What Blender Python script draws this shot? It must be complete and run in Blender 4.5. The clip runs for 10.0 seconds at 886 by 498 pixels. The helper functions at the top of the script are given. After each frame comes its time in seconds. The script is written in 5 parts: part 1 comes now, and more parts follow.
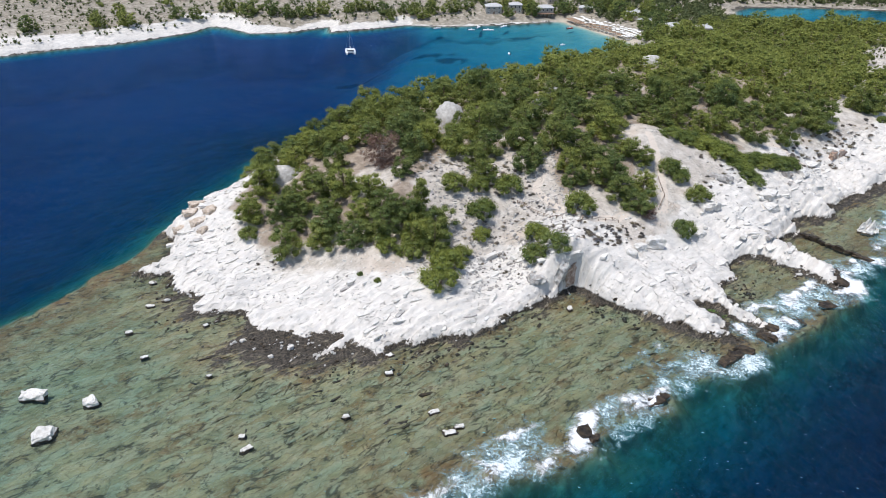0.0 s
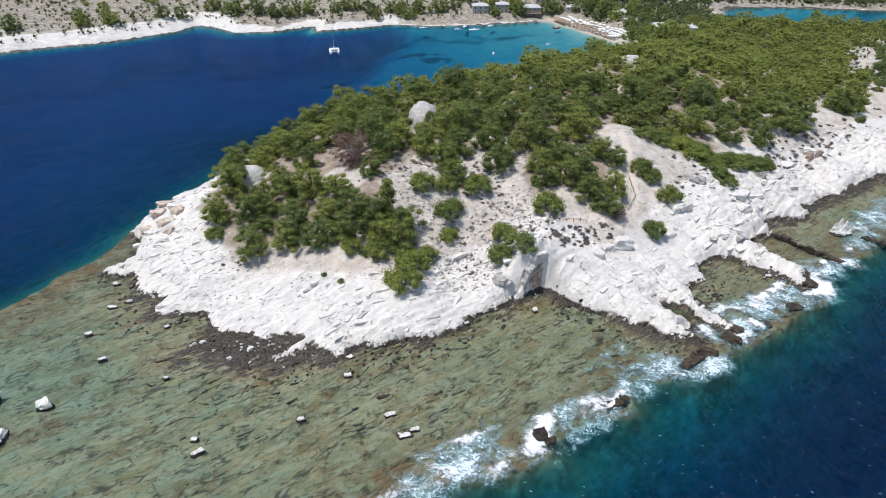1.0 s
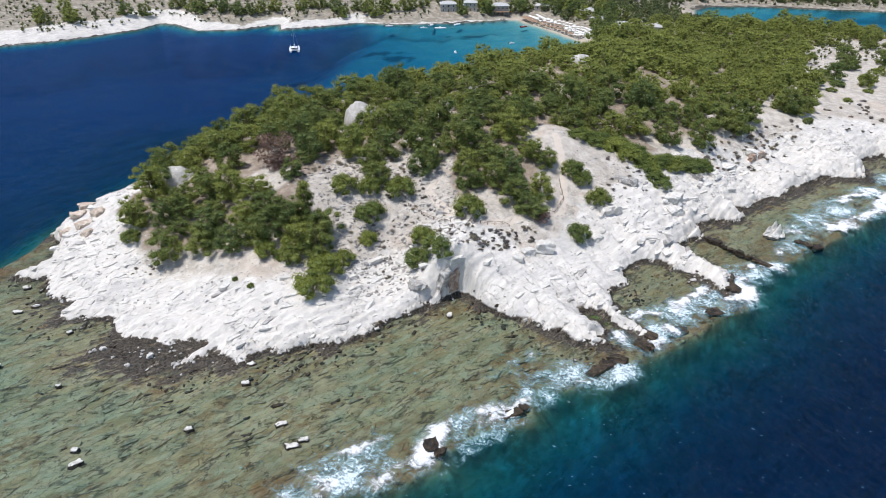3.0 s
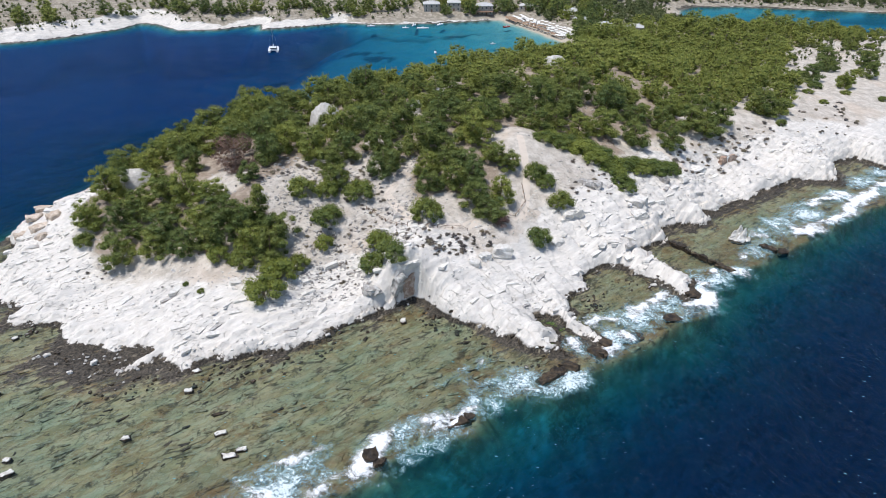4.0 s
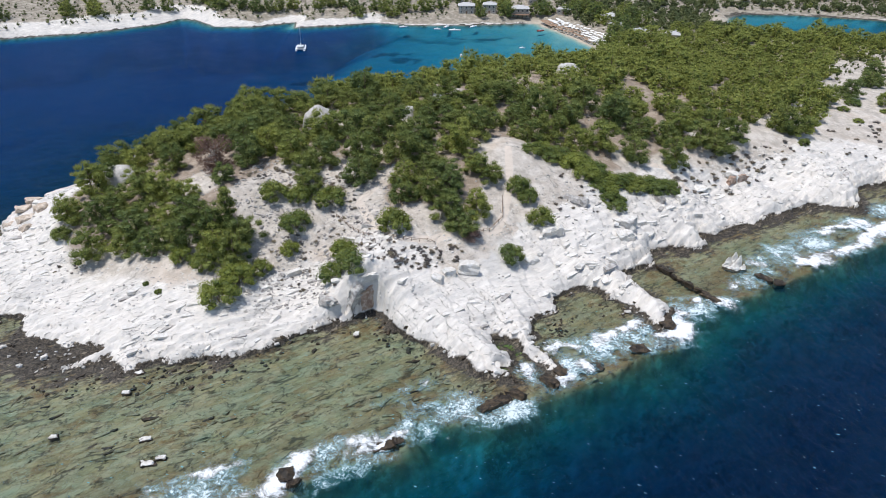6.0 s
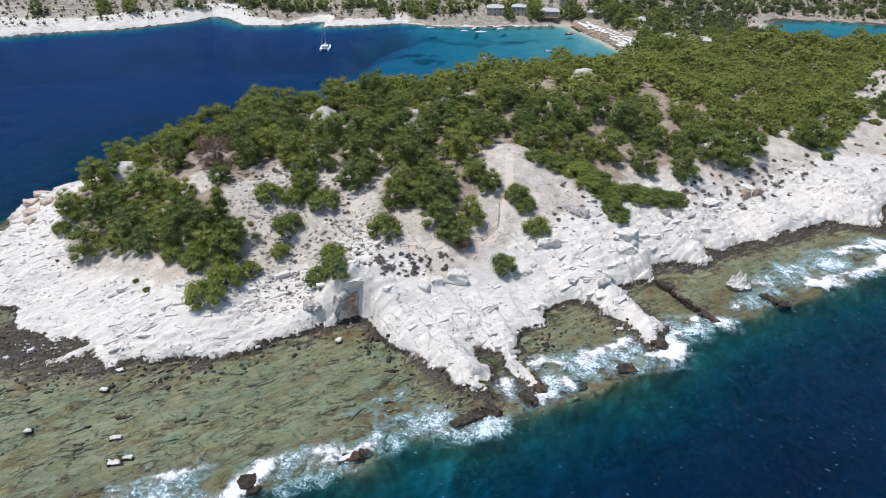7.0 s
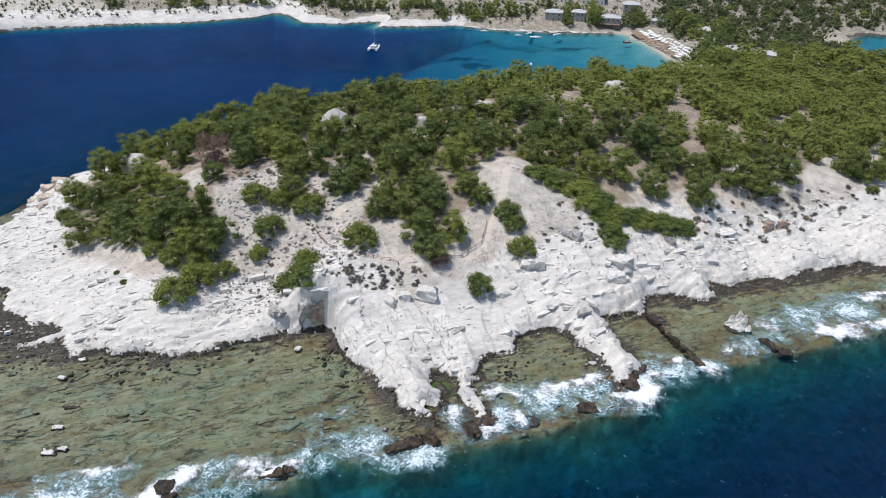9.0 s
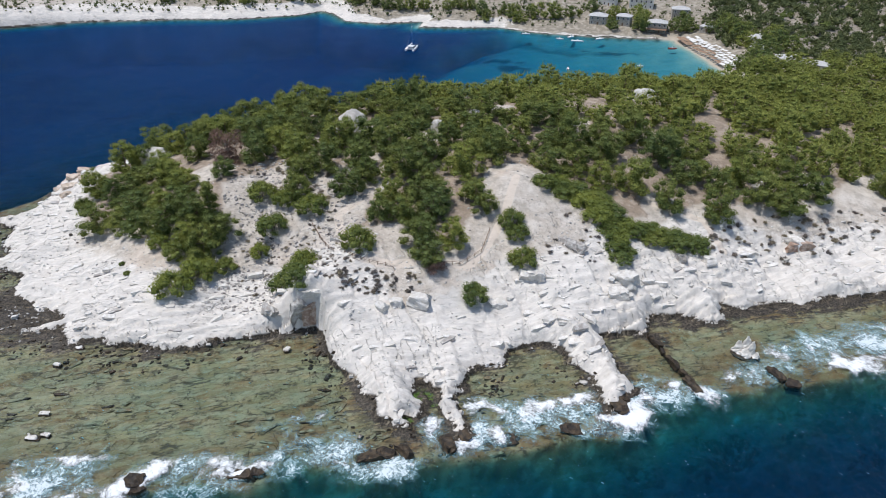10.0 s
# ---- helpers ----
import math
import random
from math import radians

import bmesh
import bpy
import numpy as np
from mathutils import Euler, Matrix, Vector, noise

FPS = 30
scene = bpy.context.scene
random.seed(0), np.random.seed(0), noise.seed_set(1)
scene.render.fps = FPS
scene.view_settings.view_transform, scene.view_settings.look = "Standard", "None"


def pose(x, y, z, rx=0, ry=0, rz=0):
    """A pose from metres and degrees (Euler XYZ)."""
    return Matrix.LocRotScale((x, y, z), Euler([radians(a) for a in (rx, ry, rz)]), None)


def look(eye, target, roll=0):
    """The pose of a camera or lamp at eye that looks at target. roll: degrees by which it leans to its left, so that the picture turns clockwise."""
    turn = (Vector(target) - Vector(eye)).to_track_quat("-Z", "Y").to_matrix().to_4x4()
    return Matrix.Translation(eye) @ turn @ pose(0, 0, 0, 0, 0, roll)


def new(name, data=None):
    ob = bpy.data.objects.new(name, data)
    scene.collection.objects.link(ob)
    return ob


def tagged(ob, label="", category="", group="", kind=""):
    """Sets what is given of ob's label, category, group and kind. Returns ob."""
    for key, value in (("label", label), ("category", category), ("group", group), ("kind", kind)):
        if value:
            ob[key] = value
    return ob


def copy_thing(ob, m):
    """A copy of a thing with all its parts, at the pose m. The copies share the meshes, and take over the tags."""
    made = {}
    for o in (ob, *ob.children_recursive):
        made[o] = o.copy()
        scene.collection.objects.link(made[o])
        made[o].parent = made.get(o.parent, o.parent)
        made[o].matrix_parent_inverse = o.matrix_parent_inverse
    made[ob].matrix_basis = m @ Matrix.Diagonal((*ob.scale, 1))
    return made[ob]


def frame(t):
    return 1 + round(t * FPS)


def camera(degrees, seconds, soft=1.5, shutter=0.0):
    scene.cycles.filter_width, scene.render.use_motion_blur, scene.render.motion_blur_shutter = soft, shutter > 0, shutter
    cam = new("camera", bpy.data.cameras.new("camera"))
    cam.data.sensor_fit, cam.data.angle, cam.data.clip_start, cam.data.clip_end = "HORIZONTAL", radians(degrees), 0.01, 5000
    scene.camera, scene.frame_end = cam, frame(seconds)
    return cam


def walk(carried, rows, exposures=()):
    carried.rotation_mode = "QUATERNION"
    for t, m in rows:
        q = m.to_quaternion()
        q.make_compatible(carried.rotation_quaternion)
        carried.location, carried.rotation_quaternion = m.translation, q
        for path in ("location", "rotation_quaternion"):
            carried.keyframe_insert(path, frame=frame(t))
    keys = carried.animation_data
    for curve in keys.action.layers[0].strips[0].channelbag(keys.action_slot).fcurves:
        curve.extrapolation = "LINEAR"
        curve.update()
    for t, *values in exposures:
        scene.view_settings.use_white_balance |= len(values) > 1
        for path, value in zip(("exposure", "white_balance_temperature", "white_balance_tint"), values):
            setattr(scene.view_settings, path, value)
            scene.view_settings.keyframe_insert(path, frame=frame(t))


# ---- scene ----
cam = camera(68.1, 10.0, 0.6)
METRES, EYE, TILT, LEAN, TURN = 120.0, 99.7, -30.75, 0.0, 0.0
ROWS = [
    (0.0, 0.0, 0.0, 0.0, 0.0, 0.0, -0.0),
    (0.5, 0.0351, 0.0052, 0.0006, -0.04, 0.0, -0.01),
    (1.0, 0.0734, 0.0112, 0.0018, -0.1, -0.01, -0.04),
    (1.5, 0.1151, 0.0175, 0.0041, -0.16, -0.04, -0.05),
    (2.0, 0.1587, 0.0239, 0.0067, -0.23, -0.09, -0.07),
    (2.5, 0.2038, 0.0307, 0.0103, -0.29, -0.14, -0.09),
    (4.0, 0.344, 0.058, 0.0262, -0.42, -0.24, -0.17),
    (4.5, 0.392, 0.0694, 0.0339, -0.16, -0.26, -0.35),
    (5.0, 0.4406, 0.0813, 0.0427, 1.23, -0.32, -1.16),
    (5.5, 0.4897, 0.0952, 0.0523, 2.87, -0.38, -2.15),
    (7.0, 0.6372, 0.1467, 0.0868, 7.87, -0.69, -5.09),
    (7.5, 0.6869, 0.1666, 0.1, 9.54, -0.86, -6.08),
    (8.0, 0.7359, 0.1882, 0.1139, 11.22, -1.05, -7.07),
    (8.5, 0.7841, 0.2117, 0.1286, 12.94, -1.27, -8.06),
    (9.0, 0.8324, 0.2366, 0.144, 14.75, -1.54, -9.1),
    (9.5, 0.8802, 0.263, 0.1604, 16.94, -1.92, -10.33),
    (10.0, 0.9271, 0.2916, 0.1776, 19.35, -2.37, -11.64),
]
walk(cam, [(t, pose(0, 0, EYE, TILT, LEAN, TURN) @ pose(METRES * x, METRES * y, METRES * z, 90 + pitch, roll, yaw)) for t, x, y, z, yaw, pitch, roll in ROWS],
     exposures=[(0.0, -0.10, 6380, 10), (5.0, -0.14, 6380, 10), (7.5, -0.20, 6380, 10), (10.0, -0.28, 6380, 10)])

# ---- daylight ----
SUN_TO = Vector((-0.30, -0.11, 0.945)).normalized()
world = bpy.data.worlds.new("sky")
scene.world = world
world.use_nodes = True
wn = world.node_tree
sky = wn.nodes.new("ShaderNodeTexSky")
sky.sky_type, sky.sun_disc = "NISHITA", False
sky.sun_elevation = math.asin(SUN_TO.z)
sky.sun_rotation = math.atan2(SUN_TO.x, SUN_TO.y)
wn.nodes["Background"].inputs["Strength"].default_value = 0.15
wn.links.new(sky.outputs["Color"], wn.nodes["Background"].inputs["Color"])
sun = new("sun", bpy.data.lights.new("sun", "SUN"))
sun.data.energy, sun.data.angle, sun.data.color = 3.75, radians(0.6), (1.0, 0.97, 0.935)
sun.matrix_world = look(SUN_TO * 300, (0, 0, 0))


# ---- materials ----
class Nodes:
    """Short hand for node trees."""

    def __init__(self, name):
        self.mat = bpy.data.materials.new(name)
        self.mat.use_nodes = True
        self.tree = self.mat.node_tree
        self.tree.nodes.clear()
        self.out = self.tree.nodes.new("ShaderNodeOutputMaterial")

    def node(self, kind, **props):
        n = self.tree.nodes.new("ShaderNode" + kind)
        if "operation" in props:
            n.operation, n.use_clamp = props["operation"], props["use_clamp"]
        if "vector" in props:
            n.operation = props["vector"]
        if "feature" in props:
            n.feature = props["feature"]
        if "interpolation_type" in props:
            n.interpolation_type = props["interpolation_type"]
        if "data_type" in props:
            n.data_type, n.blend_type = props["data_type"], props["blend_type"]
        if "attribute_name" in props:
            n.attribute_name = props["attribute_name"]
        return n

    def put(self, socket, value):
        if isinstance(value, bpy.types.NodeSocket):
            self.tree.links.new(value, socket)
        elif isinstance(value, (tuple, list)) and len(value) == 3 and socket.type == "RGBA":
            socket.default_value = (*value, 1)
        else:
            socket.default_value = value

    def place(self):
        return self.node("NewGeometry").outputs["Position"]

    def local(self):
        return self.node("TexCoord").outputs["Object"]

    def height(self):
        s = self.node("SeparateXYZ")
        self.put(s.inputs[0], self.place())
        return s.outputs[2]

    def eastward(self, low, high):
        s = self.node("SeparateXYZ")
        self.put(s.inputs[0], self.place())
        return self.ramp(s.outputs[0], low, high)

    def along(self, where, turn, stretch):
        """Flat coordinates along and across a direction, scaled."""
        out = self.node("CombineXYZ")
        for k, way in ((0, (math.cos(turn), math.sin(turn), 0)), (1, (-math.sin(turn), math.cos(turn), 0))):
            d = self.node("VectorMath", vector="DOT_PRODUCT")
            self.put(d.inputs[0], where)
            d.inputs[1].default_value = way
            self.put(out.inputs[k], self.math("MULTIPLY", d.outputs["Value"], stretch[k]))
        return out.outputs[0]

    def noise(self, where, scale, detail=4.0, rough=0.6, stretch=None, turn=0.0, distortion=0.0):
        if stretch:
            where = self.along(where, turn, stretch)
        n = self.node("TexNoise")
        self.put(n.inputs["Vector"], where)
        for key, v in (("Scale", scale), ("Detail", detail), ("Roughness", rough), ("Distortion", distortion)):
            n.inputs[key].default_value = v
        return n.outputs["Fac"]

    def cells(self, where, scale, feature="DISTANCE_TO_EDGE", stretch=None, turn=0.0, output="Distance"):
        if stretch:
            m = self.node("Mapping")
            self.put(m.inputs["Vector"], where)
            m.inputs["Rotation"].default_value = (0, 0, turn)
            m.inputs["Scale"].default_value = stretch
            where = m.outputs[0]
        n = self.node("TexVoronoi", feature=feature)
        self.put(n.inputs["Vector"], where)
        n.inputs["Scale"].default_value = scale
        return n.outputs[output]

    def streaks(self, where, scale, long, turn, low, high, distortion=0.8):
        """Jagged short streaks along a direction: 1 in them."""
        v = self.noise(where, scale, 7, 0.68, (1.0 / long, 1.0, 1.0), turn, distortion)
        return self.ramp(v, low, high)

    def warped(self, where, scale, much):
        """The place shifted by noise, for ragged outlines."""
        t = self.node("TexNoise")
        self.put(t.inputs["Vector"], where)
        t.inputs["Scale"].default_value, t.inputs["Detail"].default_value = scale, 3.0
        half, out = self.node("VectorMath", vector="SUBTRACT"), self.node("VectorMath", vector="MULTIPLY_ADD")
        self.put(half.inputs[0], t.outputs["Color"])
        half.inputs[1].default_value = (0.5, 0.5, 0.5)
        self.put(out.inputs[0], half.outputs[0])
        out.inputs[1].default_value = (much, much, much)
        self.put(out.inputs[2], where)
        return out.outputs[0]

    def slabs(self, where, turn, long, wide):
        """Jointed slabs: the distance to the nearest joint and a random tone for each."""
        at = self.along(where, turn, (1.0 / long, 1.0 / wide))
        return self.cells(at, 1.0), self.cells(at, 1.0, "F1", output="Color")

    def math(self, op, a, b=0.0, c=0.0, clamp=False):
        n = self.node("Math", operation=op, use_clamp=clamp)
        for s, v in zip(n.inputs, (a, b, c)):
            self.put(s, v)
        return n.outputs[0]

    def ramp(self, value, low, high, out0=0.0, out1=1.0):
        n = self.node("MapRange", interpolation_type="SMOOTHSTEP")
        for key, v in (("Value", value), ("From Min", low), ("From Max", high), ("To Min", out0), ("To Max", out1)):
            self.put(n.inputs[key], v)
        return n.outputs[0]

    def mix(self, f, a, b, blend="MIX"):
        n = self.node("Mix", data_type="RGBA", blend_type=blend)
        self.put(n.inputs[0], f)
        self.put(n.inputs[6], a)
        self.put(n.inputs[7], b)
        return n.outputs[2]

    def attr(self, name):
        return self.node("Attribute", attribute_name=name).outputs["Fac"]

    def bump(self, value, strength, distance):
        n = self.node("Bump")
        n.inputs["Strength"].default_value, n.inputs["Distance"].default_value = strength, distance
        self.put(n.inputs["Height"], value)
        return n.outputs[0]

    def surface(self, colour, rough=0.8, normal=None, metal=0.0, spec=0.3):
        b = self.node("BsdfPrincipled")
        self.put(b.inputs["Base Color"], colour)
        self.put(b.inputs["Roughness"], rough)
        b.inputs["Metallic"].default_value = metal
        b.inputs["Specular IOR Level"].default_value = spec
        if normal is not None:
            self.put(b.inputs["Normal"], normal)
        self.tree.links.new(b.outputs[0], self.out.inputs[0])
        return self.mat


STRIKE = radians(35)  # bedding joints of the marble


def ground_material(fine):
    n = Nodes("marble_and_soil" if fine else "scrubland_ground")
    p, z = n.place(), n.height()
    big, mid = n.noise(p, 0.045, 4), n.noise(p, 0.35, 5, 0.65)
    grain = n.noise(p, 2.2, 5, 0.7)
    streak = n.noise(p, 0.5, 5, 0.65, (0.35, 1.6, 0.6), STRIKE)
    # clean marble, faintly grey and cream, with thin open joints
    marble = n.mix(n.ramp(streak, 0.35, 0.7), (0.665, 0.62, 0.565), (0.83, 0.78, 0.715))
    marble = n.mix(n.ramp(mid, 0.52, 0.75, 0, 0.5), marble, (0.58, 0.52, 0.45))
    marble = n.mix(n.ramp(n.noise(p, 0.16, 5, 0.7), 0.52, 0.65, 0, 0.5), marble, (0.48, 0.465, 0.445))
    rag = n.warped(p, 0.45, 1.3)
    wide_joint, tone = n.slabs(rag, STRIKE, 5.5, 1.7)
    thin_joint, tone2 = n.slabs(rag, STRIKE - 0.2, 1.9, 0.75)
    dipping, tone_dip = n.slabs(rag, radians(-46), 8.0, 2.1)
    east = n.eastward(32, 44)
    wide_joint, tone = n.mix(east, wide_joint, dipping), n.mix(east, tone, tone_dip)
    patch = n.ramp(n.noise(p, 0.12, 5, 0.65), 0.42, 0.60)
    crack = n.math("MAXIMUM", n.ramp(wide_joint, 0.0, 0.05, 1, 0), n.math("MULTIPLY", n.ramp(thin_joint, 0.0, 0.06, 0.38, 0), patch))
    chip = n.streaks(p, 0.9, 2.6, STRIKE - 0.1, 0.60, 0.66, 1.4)
    crack = n.math("MAXIMUM", n.math("MULTIPLY", crack, n.math("MULTIPLY", n.ramp(n.noise(p, 0.5, 4, 0.7), 0.46, 0.60), n.ramp(n.noise(p, 0.055, 4, 0.6), 0.44, 0.58))), n.math("MULTIPLY", chip, n.math("MULTIPLY", n.ramp(n.noise(p, 0.10, 4, 0.6), 0.40, 0.52), n.math("SUBTRACT", 1.0, n.math("MULTIPLY", east, 0.6)))))
    marble = n.mix(n.math("MULTIPLY", n.ramp(tone, 0.15, 0.9, 0.3, 0), patch), marble, (0.52, 0.505, 0.48))
    marble = n.mix(n.math("MULTIPLY", crack, 0.42), marble, (0.22, 0.20, 0.18))
    # stony soil
    soil = n.mix(n.ramp(mid, 0.35, 0.7), (0.50, 0.44, 0.375), (0.67, 0.615, 0.55))
    soil = n.mix(n.ramp(grain, 0.55, 0.72, 0, 0.6), soil, (0.70, 0.66, 0.60))
    soil = n.mix(n.ramp(n.noise(p, 1.3, 5, 0.75), 0.55, 0.68, 0, 0.75), soil, (0.28, 0.25, 0.21))
    soil = n.mix(n.ramp(n.noise(p, 0.20, 5, 0.7), 0.50, 0.63, 0, 0.65), soil, (0.38, 0.34, 0.29))
    soil = n.mix(n.ramp(big, 0.55, 0.7, 0, 0.4), soil, (0.60, 0.47, 0.36))
    soil = n.mix(n.math("MULTIPLY", n.attr("dry"), 0.85), soil, n.mix(n.ramp(mid, 0.4, 0.65), (0.23, 0.20, 0.15), (0.42, 0.37, 0.295)))
    litter = n.mix(n.ramp(mid, 0.35, 0.65), (0.22, 0.165, 0.12), (0.43, 0.355, 0.285))
    litter = n.mix(n.ramp(grain, 0.55, 0.7, 0, 0.6), litter, (0.15, 0.13, 0.08))
    edge = n.math("MULTIPLY", n.math("SUBTRACT", mid, 0.5), 1.3)
    colour = n.mix(n.ramp(n.math("ADD", n.attr("soil"), edge), 0.35, 0.65), marble, soil)
    colour = n.mix(n.ramp(n.math("ADD", n.attr("litter"), edge), 0.6, 1.0), colour, litter)
    # worn footpath
    colour = n.mix(n.ramp(n.math("ADD", n.attr("path"), n.math("MULTIPLY", edge, 0.3)), 0.35, 0.6, 0, 0.85), colour, (0.68, 0.59, 0.50))
    # beach sand
    colour = n.mix(n.attr("sand"), colour, (0.50, 0.43, 0.34))
    # tide zone: dark algae crust just above and at the waterline, olive turf on the shelf
    wob = n.math("MULTIPLY", n.math("SUBTRACT", n.noise(p, 0.22, 5, 0.7), 0.5), 2.6)
    edge_in = n.math("ADD", n.attr("inland"), n.math("MULTIPLY", wob, 2.2))
    crust = n.math("MULTIPLY", n.math("MAXIMUM", n.math("MULTIPLY", n.ramp(edge_in, 0.5, 0.95, 1, 0), n.ramp(z, 0.9, 1.6, 1, 0)), n.ramp(n.math("ADD", z, n.math("MULTIPLY", wob, 0.3)), 0.15, 0.4, 1, 0)), n.math("SUBTRACT", 1.0, n.attr("sand")))
    dark = n.mix(n.ramp(grain, 0.42, 0.62), (0.03, 0.026, 0.021), (0.115, 0.095, 0.072))
    dark = n.mix(n.streaks(p, 0.6, 2.5, STRIKE, 0.56, 0.66), dark, (0.26, 0.22, 0.16))
    colour = n.mix(crust, colour, dark)
    turf = n.mix(n.ramp(n.noise(p, 0.13, 4, 0.6, (0.5, 1.5, 1), STRIKE), 0.4, 0.62), (0.245, 0.188, 0.090), (0.33, 0.268, 0.140))
    turf = n.mix(n.ramp(streak, 0.55, 0.72, 0, 0.8), turf, (0.20, 0.13, 0.06))
    turf = n.mix(n.ramp(n.noise(p, 1.0, 5, 0.75), 0.56, 0.7, 0, 0.7), turf, (0.11, 0.095, 0.055))
    slab, tone3 = n.slabs(n.warped(p, 0.40, 1.5), STRIKE, 4.6, 1.25)
    bits, tone4 = n.slabs(n.warped(p, 0.9, 0.8), STRIKE + 0.12, 1.5, 0.6)
    turf = n.mix(n.ramp(tone3, 0.2, 0.8, 0, 0.5), turf, (0.34, 0.315, 0.205))
    turf = n.mix(n.ramp(tone4, 0.55, 0.9, 0, 0.45), turf, (0.16, 0.14, 0.075))
    clump = n.noise(p, 0.10, 5, 0.68, (0.6, 1.3, 1), STRIKE)
    rust = n.math("MULTIPLY", n.ramp(clump, 0.53, 0.60), n.ramp(n.noise(p, 0.55, 5, 0.7), 0.40, 0.55))
    turf = n.mix(n.math("MULTIPLY", rust, 0.75), turf, (0.185, 0.105, 0.042))
    turf = n.mix(n.math("MULTIPLY", n.attr("rim"), n.ramp(n.noise(p, 0.25, 5, 0.65), 0.38, 0.58, 0.15, 0.9)), turf, (0.19, 0.105, 0.045))
    gaps = n.ramp(n.noise(p, 0.17, 5, 0.72, (0.7, 1.3, 1), STRIKE), 0.51, 0.60)
    joint = n.math("MULTIPLY", n.ramp(slab, 0.04, 0.16, 1, 0), gaps)
    joint = n.math("MAXIMUM", joint, n.math("MULTIPLY", n.math("MULTIPLY", n.ramp(bits, 0.08, 0.22, 1, 0), n.ramp(n.noise(p, 0.4, 4, 0.7), 0.56, 0.62)), 0.9))
    joint = n.math("MAXIMUM", joint, n.ramp(slab, 0.0, 0.035, 0.5, 0))
    shore = n.ramp(n.math("ADD", n.attr("inland"), n.math("MULTIPLY", wob, 3.0)), -5.0, -0.6)
    joint = n.math("MAXIMUM", joint, n.math("MULTIPLY", shore, n.ramp(n.noise(p, 0.45, 5, 0.7, (0.6, 1.4, 1), STRIKE), 0.47, 0.56)))
    joint = n.math("MULTIPLY", joint, n.ramp(z, -1.5, -0.8))
    turf = n.mix(n.math("MULTIPLY", joint, 0.76), turf, (0.026, 0.019, 0.012))
    turf = n.mix(n.attr("algae"), turf, n.mix(n.ramp(grain, 0.4, 0.6), (0.07, 0.11, 0.02), (0.12, 0.19, 0.035)))
    shelf = n.math("MULTIPLY", n.ramp(n.math("ADD", z, n.math("MULTIPLY", wob, 0.25)), -0.30, -0.02, 1, 0), n.math("SUBTRACT", 1.0, n.attr("sand")))
    colour = n.mix(shelf, colour, turf)
    colour = n.mix(n.math("MULTIPLY", n.attr("weed"), 0.8), colour, (0.03, 0.05, 0.045))
    h = n.math("ADD", n.math("MULTIPLY", grain, 0.5), n.math("ADD", n.math("MULTIPLY", streak, 0.8), n.math("MULTIPLY", crack, -0.9)))
    h = n.math("ADD", h, n.math("MULTIPLY", n.math("ADD", n.math("MULTIPLY", tone, 0.5), n.math("MULTIPLY", tone2, 0.3)), n.ramp(z, -0.3, 0.3)))
    h = n.math("MULTIPLY", h, n.ramp(z, -2.0, -0.7))
    return n.surface(colour, n.ramp(z, 0.1, 0.8, 0.45, 0.9), n.bump(h, 0.8, 0.38 if fine else 1.0), spec=0.25)


def rock_material(name, light, dark, wet=False):
    n = Nodes(name)
    p = n.place()
    rnd = n.node("ObjectInfo").outputs["Random"]
    a, g = n.noise(p, 0.9, 5, 0.65), n.noise(p, 5.0, 4, 0.7)
    colour = n.mix(n.ramp(a, 0.38, 0.66), dark, light)
    colour = n.mix(n.ramp(g, 0.56, 0.72, 0, 0.55), colour, tuple(v * 0.5 for v in dark))
    colour = n.mix(n.math("MULTIPLY", rnd, 0.35), colour, tuple(v * 0.8 for v in dark))
    if not wet:
        crust = n.ramp(n.math("ADD", n.height(), n.math("MULTIPLY", n.math("SUBTRACT", a, 0.5), 0.8)), 0.1, 0.35, 1, 0)
        colour = n.mix(crust, colour, (0.07, 0.05, 0.035))
    return n.surface(colour, 0.5 if wet else 0.88, n.bump(n.math("ADD", a, n.math("MULTIPLY", g, 0.4)), 0.7, 0.25))


def leaf_material(name, tone, pale, core=False):
    n = Nodes(name)
    rnd = n.node("ObjectInfo").outputs["Random"]
    isl = n.node("NewGeometry").outputs["Random Per Island"]
    p = n.place()
    col = n.mix(n.ramp(isl, 0.1, 0.95), tone, pale)
    col = n.mix(n.ramp(n.noise(p, 0.35, 3), 0.4, 0.65, 0, 0.55), col, tuple(v * 0.62 for v in tone))
    col = n.mix(n.ramp(n.noise(p, 0.10, 2, 0.5), 0.42, 0.58, 0, 0.6), col, (tone[0] * 0.6, tone[1] * 0.72, tone[2] * 0.9))
    col = n.mix(n.ramp(rnd, 0.5, 1.0, 0, 0.5), col, (pale[0] * 0.98, pale[1] * 0.98, pale[2] * 0.75))
    col = n.mix(n.ramp(rnd, 0.0, 0.5, 0.5, 0), col, (tone[0] * 0.75, tone[1] * 0.85, tone[2] * 1.2))
    d, t = n.node("BsdfDiffuse"), n.node("BsdfTranslucent")
    n.put(d.inputs[0], col)
    n.put(t.inputs[0], col)
    g = n.node("BsdfGlossy")
    g.inputs["Roughness"].default_value = 0.45
    m, m2 = n.node("MixShader"), n.node("MixShader")
    m.inputs[0].default_value = 0.0 if core else 0.34
    m2.inputs[0].default_value = 0.008
    for a, s in ((d, m.inputs[1]), (t, m.inputs[2]), (m, m2.inputs[1]), (g, m2.inputs[2]), (m2, n.out.inputs[0])):
        n.tree.links.new(a.outputs[0], s)
    return n.mat


